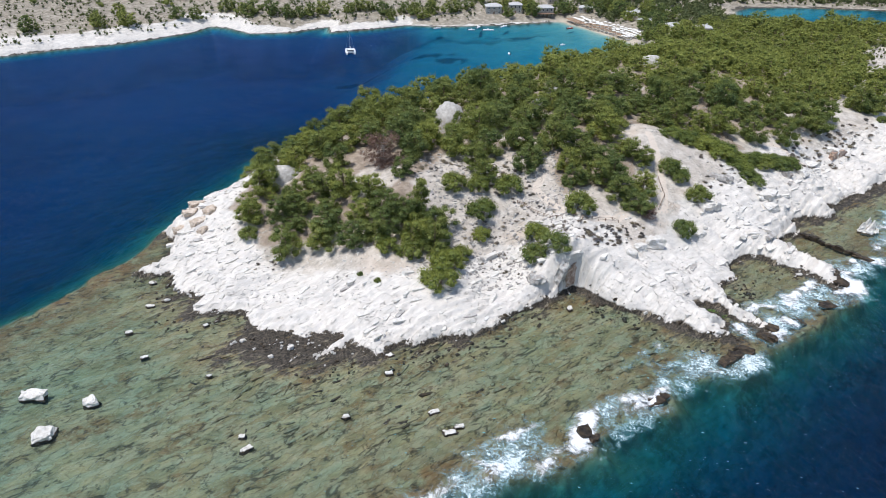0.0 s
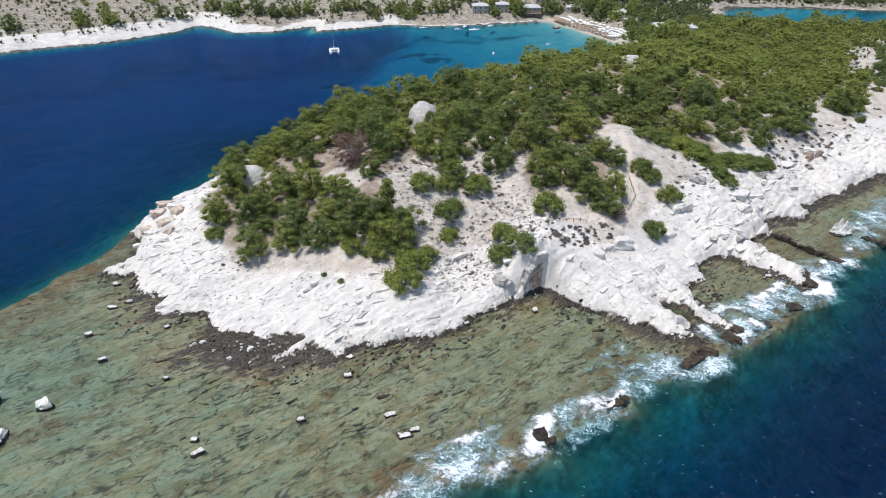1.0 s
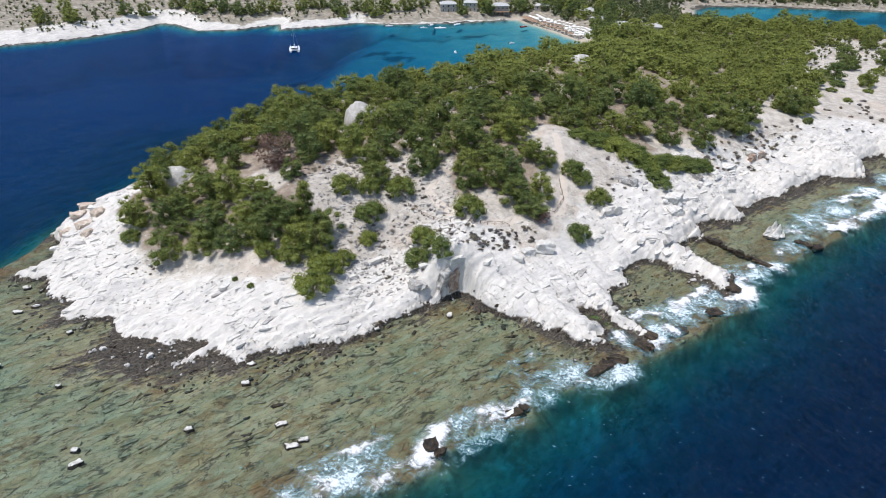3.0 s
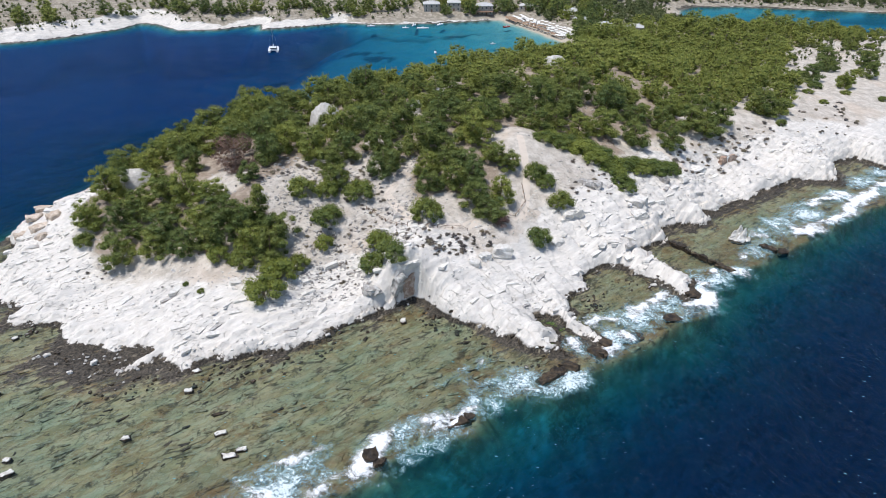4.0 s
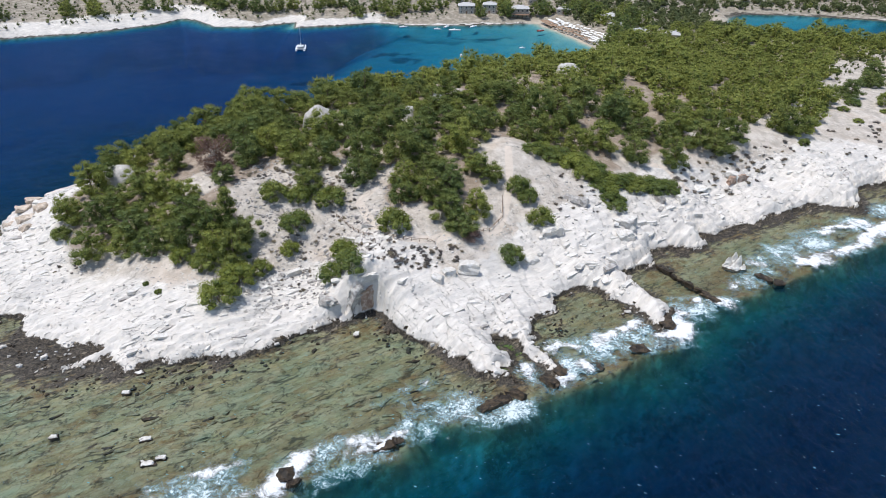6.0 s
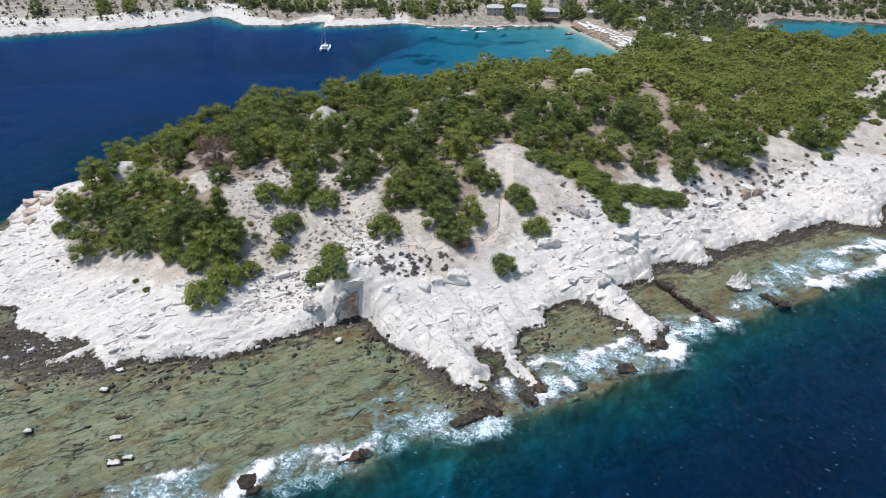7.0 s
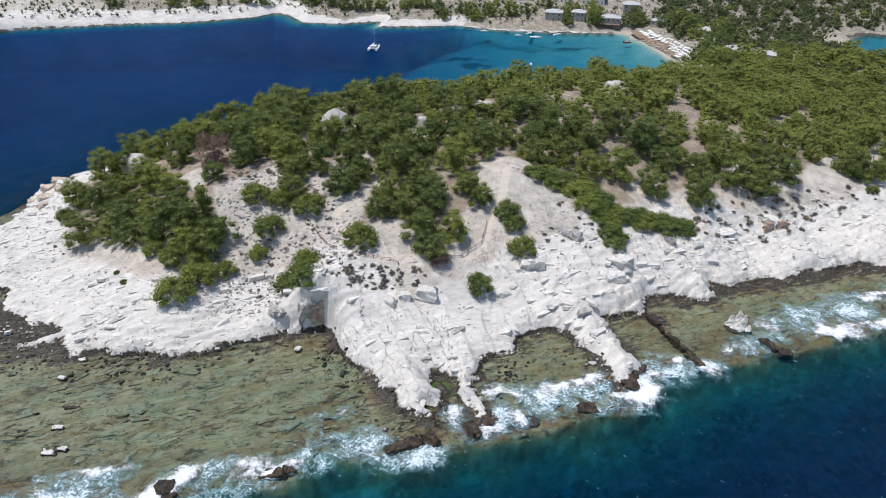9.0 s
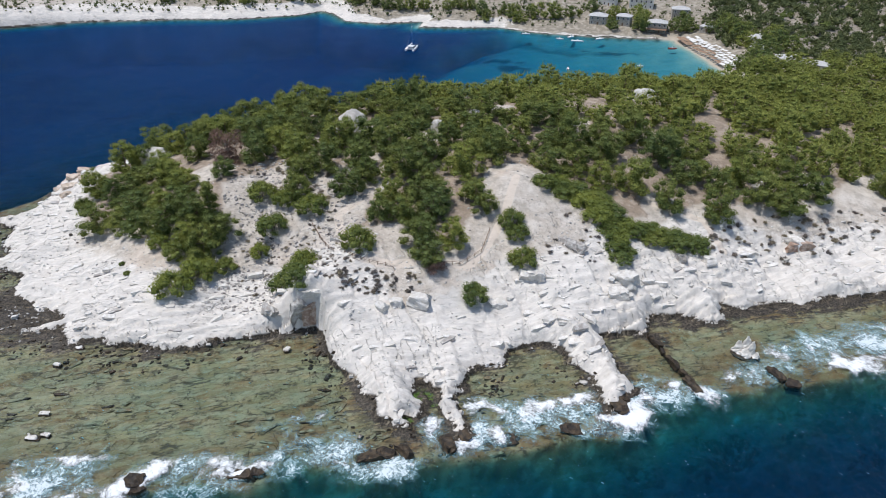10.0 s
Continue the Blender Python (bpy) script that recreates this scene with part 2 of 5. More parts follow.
def plain_material(name, colour, rough=0.7, vary=0.25, scale=3.0, metal=0.0):
    n = Nodes(name)
    p = n.local()
    a = n.noise(p, scale, 5, 0.65)
    c = n.mix(n.ramp(a, 0.35, 0.7, 0, vary), colour, tuple(v * 0.55 for v in colour))
    return n.surface(c, rough, n.bump(a, 0.3, 0.05), metal)


def stone_wall_material():
    n = Nodes("field_stone_masonry")
    p = n.local()
    c = n.cells(p, 3.0, "F1", output="Color")
    gap = n.cells(p, 3.0)
    col = n.mix(n.ramp(c, 0.2, 0.8), (0.40, 0.36, 0.31), (0.58, 0.53, 0.46))
    col = n.mix(n.ramp(gap, 0.0, 0.06, 1, 0), col, (0.22, 0.19, 0.16))
    return n.surface(col, 0.9, n.bump(gap, 0.5, 0.05))


def sea_material():
    """Clear water: what lies below shows through, tinted by the depth of water over it."""
    n = Nodes("sea_water")
    p = n.place()
    depth = n.attr("depth")
    tint = n.node("CombineColor")
    for s, k in zip(tint.inputs, (0.36, 0.115, 0.062)):
        n.put(s, n.math("EXPONENT", n.math("MULTIPLY", depth, -k)))
    tr = n.node("BsdfTransparent")
    n.put(tr.inputs[0], tint.outputs[0])
    inv = n.node("Mix", data_type="RGBA", blend_type="SUBTRACT")
    inv.inputs[0].default_value = 1.0
    n.put(inv.inputs[6], (1, 1, 1))
    n.put(inv.inputs[7], tint.outputs[0])
    swell = n.noise(p, 0.012, 4, 0.55)
    body = n.mix(n.ramp(swell, 0.35, 0.65), (0.0002, 0.0195, 0.084), (0.0004, 0.026, 0.103))
    body = n.mix(n.attr("open"), body, n.mix(n.ramp(swell, 0.35, 0.65), (0.0003, 0.0072, 0.029), (0.0004, 0.0118, 0.040)))
    scat = n.mix(1.0, body, inv.outputs[2], "MULTIPLY")
    ripple = n.math("ADD", n.noise(p, 0.62, 6, 0.68, (1.0, 0.5, 1), radians(20)), n.math("MULTIPLY", n.noise(p, 0.13, 3, 0.5, (1.0, 0.5, 1), radians(35)), 1.6))
    bump = n.bump(ripple, 1.0, 0.8)
    diff = n.node("BsdfDiffuse")
    n.put(diff.inputs[0], scat)
    add = n.node("AddShader")
    n.tree.links.new(tr.outputs[0], add.inputs[0])
    n.tree.links.new(diff.outputs[0], add.inputs[1])
    gl = n.node("BsdfGlossy")
    gl.inputs["Roughness"].default_value = 0.12
    n.put(gl.inputs["Normal"], bump)
    fr = n.node("Fresnel")
    fr.inputs[0].default_value = 1.33
    n.put(fr.inputs["Normal"], bump)
    wet = n.node("MixShader")
    n.put(wet.inputs[0], n.math("MULTIPLY", fr.outputs[0], 0.17))
    n.tree.links.new(add.outputs[0], wet.inputs[1])
    n.tree.links.new(gl.outputs[0], wet.inputs[2])
    # surf: solid white on the breaking crests, torn lace and milky water round them
    wash, crest = n.attr("foam"), n.attr("crest")
    swirl = n.warped(p, 0.22, 3.2)
    clumps, lace2 = n.noise(swirl, 0.24, 6, 0.66), n.noise(swirl, 1.1, 6, 0.7)
    torn = n.math("ADD", n.math("MULTIPLY", n.math("SUBTRACT", clumps, 0.5), 2.2), n.math("MULTIPLY", n.math("SUBTRACT", lace2, 0.5), 1.0))
    body_f = n.math("ADD", crest, torn)
    solid = n.ramp(body_f, 0.42, 1.05, 0, 0.98)
    threads = 0.0
    for size, sharp in ((0.20, 17.0), (0.48, 14.0)):
        line = n.math("SUBTRACT", 1.0, n.math("MULTIPLY", n.math("ABSOLUTE", n.math("SUBTRACT", n.noise(swirl, size, 3, 0.55), 0.5)), sharp), clamp=True)
        threads = n.math("MAXIMUM", threads, line)
    threads = n.math("MULTIPLY", n.ramp(threads, 0.35, 0.95), n.ramp(lace2, 0.36, 0.56, 0.25, 0.9))
    reach = n.math("ADD", wash, n.math("MULTIPLY", n.math("SUBTRACT", clumps, 0.5), 2.2))
    froth = n.ramp(n.math("ADD", reach, n.math("MULTIPLY", n.math("SUBTRACT", n.noise(swirl, 1.7, 7, 0.74), 0.5), 2.2)), 0.62, 1.25, 0, 0.9)
    lace = n.math("MAXIMUM", n.math("MULTIPLY", n.math("MULTIPLY", threads, n.ramp(reach, 0.30, 0.75)), 0.55), froth)
    haze = n.ramp(reach, 0.3, 1.1, 0, 0.24)
    f = n.math("MAXIMUM", n.math("MAXIMUM", solid, lace), haze)
    fleck = n.math("MULTIPLY", n.ramp(n.noise(p, 1.25, 2, 0.4, (0.6, 1.6, 1), radians(-15)), 0.72, 0.76), n.math("MULTIPLY", n.attr("open"), 0.7))
    f = n.math("MAXIMUM", f, fleck)
    white = n.node("BsdfDiffuse")
    n.put(white.inputs[0], n.mix(n.math("MAXIMUM", n.ramp(body_f, 0.25, 0.7), n.math("MULTIPLY", lace, 0.9)), (0.22, 0.52, 0.60), (0.86, 0.89, 0.91)))
    n.put(white.inputs["Normal"], n.bump(lace2, 0.35, 0.4))
    top = n.node("MixShader")
    n.put(top.inputs[0], f)
    n.tree.links.new(wet.outputs[0], top.inputs[1])
    n.tree.links.new(white.outputs[0], top.inputs[2])
    n.tree.links.new(top.outputs[0], n.out.inputs[0])
    return n.mat


MAT_GROUND, MAT_FAR = ground_material(True), ground_material(False)
MAT_SEA = sea_material()
MAT_MARBLE = rock_material("white_marble", (0.84, 0.815, 0.775), (0.66, 0.62, 0.56))
MAT_GREY = rock_material("weathered_grey_marble", (0.62, 0.60, 0.57), (0.36, 0.33, 0.30))
MAT_PALE = rock_material("pale_weathered_rock", (0.66, 0.64, 0.60), (0.46, 0.43, 0.39))
MAT_TAN = rock_material("tan_shore_rock", (0.74, 0.64, 0.54), (0.50, 0.40, 0.31))
MAT_STAIN = rock_material("rust_stained_marble", (0.62, 0.50, 0.41), (0.33, 0.22, 0.16))
MAT_WET = rock_material("wet_algae_rock", (0.10, 0.07, 0.04), (0.028, 0.022, 0.017), True)
MAT_SLAB = rock_material("olive_reef_stone", (0.33, 0.30, 0.19), (0.16, 0.12, 0.065), True)
MAT_PINE = leaf_material("pine_needles", (0.205, 0.242, 0.064), (0.44, 0.455, 0.142))
# needle colour at about half, painting the shade inside green crowns
MAT_CROWN_SHADE = leaf_material("crown_shade_needles", (0.105, 0.132, 0.042), (0.18, 0.208, 0.066), True)
MAT_DEAD = leaf_material("dead_pine_needles", (0.24, 0.15, 0.11), (0.42, 0.28, 0.21))
MAT_BUSH = leaf_material("mastic_leaves", (0.195, 0.228, 0.052), (0.37, 0.40, 0.11))
MAT_SCRUB = leaf_material("dry_scrub_twigs", (0.20, 0.165, 0.13), (0.38, 0.325, 0.26))
MAT_OLIVE = leaf_material("olive_and_oak_leaves", (0.12, 0.14, 0.055), (0.24, 0.26, 0.12))
MAT_BARK = plain_material("pine_bark", (0.20, 0.15, 0.11), 0.9, 0.5, 6)
MAT_DRYWOOD = plain_material("bleached_branches", (0.42, 0.38, 0.34), 0.9, 0.4, 6)
MAT_FENCE = plain_material("fence_timber", (0.23, 0.15, 0.10), 0.85, 0.4, 6)
MAT_STONE = stone_wall_material()
MAT_PLASTER = plain_material("white_plaster", (0.76, 0.74, 0.70), 0.85, 0.2, 1.0)
MAT_ROOF = plain_material("slate_roof", (0.56, 0.55, 0.54), 0.8, 0.45, 1.6)
MAT_WHITE = plain_material("white_gelcoat", (0.82, 0.83, 0.84), 0.25, 0.08, 1.5)
MAT_CANVAS = plain_material("white_canvas", (0.82, 0.80, 0.76), 0.9, 0.15, 2.0)
MAT_STRAW = plain_material("straw_thatch", (0.36, 0.24, 0.16), 0.95, 0.5, 4.0)
MAT_GLASS = plain_material("dark_window_glass", (0.03, 0.035, 0.04), 0.12, 0.2, 2.0)
MAT_METAL = plain_material("anodised_mast", (0.60, 0.61, 0.63), 0.35, 0.15, 4.0, 0.8)
MAT_RED = plain_material("red_hull_paint", (0.45, 0.07, 0.05), 0.4, 0.2, 2.0)
MAT_BLUE = plain_material("blue_cloth", (0.10, 0.20, 0.42), 0.8, 0.2, 2.0)

# ---- the lie of the land ----
COAST_WEST = [(-1500, 60), (-420, 250), (-320, 336), (-288, 369), (-236, 402), (-203, 418), (-188, 430), (-167, 449), (-160, 467), (-148, 463), (-128, 446),
              (-103, 449), (-79, 466), (-75, 450), (-51, 459), (-26, 471), (2, 467), (34, 471), (60, 478), (84, 484), (92, 470), (102, 452), (112, 434),
              (118, 420), (119, 396), (112, 364), (84, 337), (45, 318), (8, 300), (-24, 268), (-52, 230), (-72, 199)]
COAST_TIP = [(-79, 192), (-83, 182), (-87, 177), (-81, 171), (-80, 163), (-83, 158), (-87, 153), (-76, 152), (-70, 144), (-63, 142), (-66, 134), (-56, 135),
             (-51, 134), (-45, 127), (-31, 126), (-25, 125), (-30, 116.5), (-22, 122.6), (-16, 118.4), (-11, 122.2), (-3, 123), (2, 125), (9, 127),
             (17, 133), (26, 138.6), (29.4, 142.6), (32.2, 144.6), (35.2, 146.6)]
COAST_SOUTH = [(41, 141), (45, 137.8), (53, 133.5), (58.6, 129), (62, 125.5), (66, 124.4), (70, 125.2), (70.8, 130), (67.6, 135.5), (66.2, 138.4), (68.2, 138.2), (73.2, 134.4), (80, 127),
               (81.5, 128.5), (75.5, 139), (75, 146), (81, 151), (81.5, 156.5), (86, 161.8), (91.6, 162), (95, 159), (99.4, 156.7), (103, 150.5), (105, 146),
               (109, 150), (109, 155), (104, 163), (99.2, 170.8), (109, 176), (109.5, 183.8), (116, 186.6), (121.5, 186.4), (128, 188), (125, 194.3)]
COAST_EAST = [(132, 196), (142.7, 203), (156.5, 211.8), (168, 219), (183, 218.4), (187, 232), (200, 240), (207, 231), (225, 245), (260, 262), (320, 290),
              (420, 350), (450, 390), (400, 425), (300, 450), (238, 464), (214, 496), (222, 520), (235, 533), (271, 535), (337, 522), (450, 500), (700, 470),
              (1500, 450), (1500, 1900), (-1500, 1900)]
COAST = COAST_WEST + COAST_TIP + COAST_SOUTH + COAST_EAST
REEF_EDGE = [(-87, 178), (-92, 160), (-98, 149), (-105, 136), (-113, 122), (-130, 95), (-140, 50), (-70, 38), (-30, 58), (0, 77), (10, 82), (22, 85), (30, 90),
             (37, 95), (50, 104), (51, 111), (64, 113), (70, 116), (77, 123), (83, 126), (95, 132), (107, 143), (113, 152), (124, 159), (133, 165), (151, 178),
             (162, 187), (185, 201), (212, 219), (250, 245)]
SURF_LINE = REEF_EDGE[9:]
FOREST = [(-58, 205), (-62, 190), (-66, 176), (-55, 166), (-52, 157), (-30, 159), (-14, 156), (-6, 150), (0, 160), (-8, 172), (2, 190), (22, 192), (30, 184), (34, 170),
          (46, 172), (60, 174), (62, 200), (76, 212), (100, 206), (118, 222), (140, 236), (152, 244), (160, 262), (185, 290), (200, 330), (225, 370), (300, 400),
          (296, 430), (232, 445), (190, 438), (150, 425), (128, 385), (100, 345), (45, 312), (10, 293), (-20, 264), (-46, 228)]
CLEARINGS = [(-20, 178, 9), (10, 180, 10), (28, 186, 7), (67, 203, 10), (84, 196, 9), (66, 184, 6), (43.5, 170.5, 5.5), (2.8, 226.5, 8.5), (2.2, 219, 9), (33, 220, 4.5), (90, 286, 6), (-52, 190, 7),
             (22, 200, 4), (106, 216, 6), (134, 240, 5), (120, 216, 4), (146, 250, 6), (200, 282, 8), (15, 160, 10), (45, 256, 4), (74, 250, 4), (225, 330, 12), (262, 392, 10), (250, 350, 14)]
PATHS = [[(30, 180), (27, 173), (33, 165), (40, 160), (48, 162), (57, 169), (65, 171), (67, 180), (68, 190), (67, 203)],
         [(-28, 154), (-18, 154), (-8, 156)], [(30, 180), (27, 190), (30, 200)], [(104, 216), (118, 216), (124, 208)]]
SURF = [(12, 88, 9, 4.5, 1.0), (3, 81, 10, 5, 0.9), (31, 98, 8, 3.6, 1.0), (36, 95, 6, 2.4, 1.0), (52, 109, 5, 3.5, 0.95), (59, 115, 7, 3.0, 1.0), (70, 115.5, 7, 3.0, 1.05), (84, 131, 5, 5, 0.9),
        (92, 139, 10, 5.5, 0.95), (101, 144, 8, 4.5, 1.0), (110, 150, 5, 7, 1.05), (117, 156, 7, 4.5, 0.85), (125, 160, 5, 3.0, 1.0), (133, 172, 6, 4.0, 0.9), (139, 176, 6, 3.0, 0.85), (148, 188, 8, 5, 0.95),
        (160, 194, 10, 6, 1.0), (176, 207, 10, 5, 1.05), (192, 219, 10, 5, 1.05), (206, 229, 9, 6, 0.95)]
CRESTS = [([(-14, 72), (-6, 77), (0, 81)], 1.6, 0.9), ([(5.8, 87.8), (12.5, 93.4), (17.6, 95.6)], 1.5, 0.85), ([(8, 84), (16.2, 86), (21, 89.5)], 1.7, 1.0), ([(26, 92), (30.1, 98), (38.7, 102.8), (42, 103)], 2.0, 1.05),
          ([(42, 98.5), (47.1, 105), (50.2, 111), (53, 115)], 1.1, 1.0), ([(44, 116.4), (49, 120), (52.5, 122)], 0.9, 0.6), ([(57.5, 118), (62, 112.4), (67, 114), (73, 116.8)], 1.5, 1.05),
          ([(72.5, 129.5), (75.3, 125.2), (81.2, 126.6)], 1.4, 1.0), ([(78, 137), (86, 138.5), (91, 141.5), (100.7, 148.6)], 1.6, 0.9), ([(86, 132), (92, 136), (98.7, 139.6), (111.8, 144.5)], 1.8, 1.0),
          ([(106, 143.5), (112, 147), (113, 153)], 1.8, 1.1), ([(111, 156), (114, 158.5), (118.1, 160), (126, 159.4)], 1.5, 1.0), ([(128.9, 167.6), (137.1, 171.8)], 1.3, 0.9),
          ([(140, 182), (147, 183.5), (153.9, 182.4), (166, 190), (176.6, 197.4)], 2.2, 1.05), ([(156, 197), (166.8, 203), (180, 209)], 1.7, 0.9), ([(176, 198), (192, 211), (208, 222)], 2.2, 1.05)]
WEED_BEDS = [(6, 405, 13, 8), (14, 352, 16, 4), (-12, 420, 15, 4), (52, 454, 16, 3), (-50, 408, 20, 5)]
HILL_ROWS = [(1.0, 0.1, 3.1, 7.6, 3.1, 2.4, 3.9, 5.3), (9.2, 17.3, 29.7, 26.1, 11.8, 6.5, 5.8, 6.6), (17.0, 21.3, 24.6, 26.2, 22.8, 17.4, 12.5, 8.9),
             (16.5, 17.6, 19.4, 26.6, 30.2, 23.1, 15.3, 7.1), (13.4, 12.3, 10.2, 18.3, 29.7, 24.5, 18.6, 9.9), (11.6, 9.8, 6.9, 11.4, 16.5, 14.1, 7.7, 9.1)]
POOLS = [(67.8, 128.3, 1.9, 1.3), (68.5, 135.6, 3.2, 2.0)]  # tide pools in the point
KNOLLS = [(-12, 171, 4.5), (2, 156, -4.0), (23, 154, -8.4), (37, 155, 0.5), (34, 149.5, 11.0), (49, 155, 2.2), (-68, 157, -2.2), (68, 203, 4.8), (138, 213, -9.0), (158, 228, -7.8),
          (78, 162, -5.4), (63, 148, -2.6), (46, 150, -5.5), (15, 140, -4.8), (100, 168, 1.4), (-40, 150, -3.9), (35, 168, 0.8), (90, 196, 2.1), (0, 225, -6.0)]


def line_distance(x, y, line, closed=False):
    """Distance to a line of points; for a closed one, positive inside."""
    best, inside = np.full(x.shape, 1e12), np.zeros(x.shape, bool)
    pts = list(line) + ([line[0]] if closed else [])
    for (ax, ay), (bx, by) in zip(pts, pts[1:]):
        ex, ey = bx - ax, by - ay
        k = np.clip(((x - ax) * ex + (y - ay) * ey) / (ex * ex + ey * ey), 0, 1)
        best = np.minimum(best, (x - ax - k * ex) ** 2 + (y - ay - k * ey) ** 2)
        if closed and ay != by:
            inside ^= ((ay > y) != (by > y)) & (x < ex * (y - ay) / ey + ax)
    best = np.sqrt(best)
    return np.where(inside, best, -best) if closed else best


def chance(i, j, seed=0):
    """A random number from 0 to 1 for each pair of whole numbers."""
    v = np.sin(i * 127.1 + j * 311.7 + seed * 74.7) * 43758.5453
    return v - np.floor(v)


def vnoise(x, y, seed=0):
    i, j = np.floor(x), np.floor(y)
    u, v = x - i, y - j
    u, v = u * u * (3 - 2 * u), v * v * (3 - 2 * v)
    return (chance(i, j, seed) * (1 - u) + chance(i + 1, j, seed) * u) * (1 - v) + (chance(i, j + 1, seed) * (1 - u) + chance(i + 1, j + 1, seed) * u) * v


def fbm(x, y, size, octaves=4, seed=0):
    total, amp = 0.0, 1.0
    for k in range(octaves):
        total = total + amp * (vnoise(x / size, y / size, seed + k) - 0.5)
        size, amp = size / 2.1, amp * 0.5
    return total


def step(v, low, high):
    k = np.clip((v - low) / (high - low), 0, 1)
    return k * k * (3 - 2 * k)


def blocks(x, y, turn, long, wide, seed):
    """Jointed bedrock: each block stands a little higher or lower and is tipped a little."""
    u, v = x * math.cos(turn) + y * math.sin(turn), -x * math.sin(turn) + y * math.cos(turn)
    v = v / wide + 1.1 * fbm(x, y, 14, 2, seed + 5)
    row = np.floor(v)
    u = u / long + chance(row, 3.0, seed) * 5 + 0.5 * fbm(x, y, 9, 2, seed + 9)
    col = np.floor(u)
    return (chance(row, col, seed) - 0.5) + (v - row - 0.5) * (0.35 + 0.7 * chance(row, col, seed + 1)) + (u - col - 0.5) * (chance(row, col, seed + 2) - 0.5)


def lie(x, y, detail=True):
    """Height of land and sea bed, the distance inland, and how far a place is on the reef."""
    x, y = np.asarray(x, float), np.asarray(y, float)
    wob = 1.0 if detail else 0.0
    near = np.clip((330 - y) / 60, 0, 1)
    xs, ys = x + wob * near * 1.6 * fbm(x, y, 5, 3, 11), y + wob * near * 1.6 * fbm(x, y, 5, 3, 23)
    d = line_distance(xs, ys, COAST, True) + wob * near * (1 - 0.85 * np.exp(-line_distance(x, y, [(34, 147), (45, 138), (62, 125.5)]) / 4)) * (0.9 * blocks(x, y, STRIKE, 6.0, 1.9, 41) + 0.5 * blocks(x, y, STRIKE, 2.5, 0.9, 43))
    w = h = 0.0
    for j, row in enumerate(HILL_ROWS):
        for i, v in enumerate(row):
            g = np.exp(-((x + 80 - 40 * i) ** 2 + (y - 140 - 40 * j) ** 2) / 1800) + 1e-12
            w, h = w + g, h + g * v
    h = h / w
    for a, b, v in KNOLLS:
        h = h + v * np.exp(-((x - a) ** 2 + (y - b) ** 2) / 162)
    inland = np.maximum(d, 0)
    steep = np.exp(-(np.hypot(x - 33.5, y - 147) / 6.5) ** 2)
    h = np.maximum(h, 0.8) * inland / (inland + 4 - 3.5 * steep)
    # the mainland climbs away from its shore
    main = step(y + 0.25 * np.abs(x - 100), 420, 520)
    climb = np.clip(inland, 0, 14) * (0.42 - 0.2 * step(x, -80, 10)) + 0.13 * np.maximum(inland - 14, 0) + 5 * fbm(x, y, 60, 4, 40) * np.clip(inland / 40, 0, 1)
    beach = np.exp(-(line_distance(x, y, [(90, 482), (105, 455), (122, 424)]) / 22) ** 2)
    climb = climb * (1 - 0.85 * beach)
    east = step(x, 150, 260)
    climb = climb * (1 - 0.35 * east)
    h = (h * (1 - 0.8 * beach)) * (1 - main) + climb * main
    # sea bed and reef
    reef = line_distance(x, y, [(-60, 260)] + REEF_EDGE + [(260, 300)], True) + wob * 5.0 * fbm(x, y, 12, 4, 31)
    out = np.maximum(-d, 0)
    off = np.maximum(-reef, 0)
    shelf = -0.24 - 0.18 * step(reef, 3, 22) - 0.42 * step(-x, 0, 90) + 0.35 * np.exp(-(reef / 4) ** 2)
    west = step(-x, 55, 85)
    drop = -0.7 - 2.0 * step(off, 0, 4 + 8 * west) - (0.55 - 0.15 * west) * off
    q = np.hypot(x - 108, y - 445)
    side = (x + 40) + (400 - y) / 3 + wob * 14 * fbm(x, y, 30, 3, 33)
    bay = -2.1 - 0.042 * q * (1 - 0.6 * step(x, 180, 230)) - 16 * step(-side, -22, 26)
    bay = np.maximum(bay, -0.2 - (0.45 + 0.75 * step(q, 30, 90)) * out)
    quiet = step(y, 250, 330)
    bed = np.where(reef > 0, shelf, drop) * (1 - quiet) + np.maximum(bay, -24) * quiet
    bed = np.maximum(bed, -25)
    for a, b, rx, ry in POOLS:
        h = h - (h + 0.22) * (1 - step(np.hypot((x - a) / rx, (y - b) / ry), 0.7, 1.15))
    z = np.where(d > 0, h + 0.02, np.minimum(bed, -0.02 - 0.25 * np.minimum(out, 2)))
    return z, d, reef


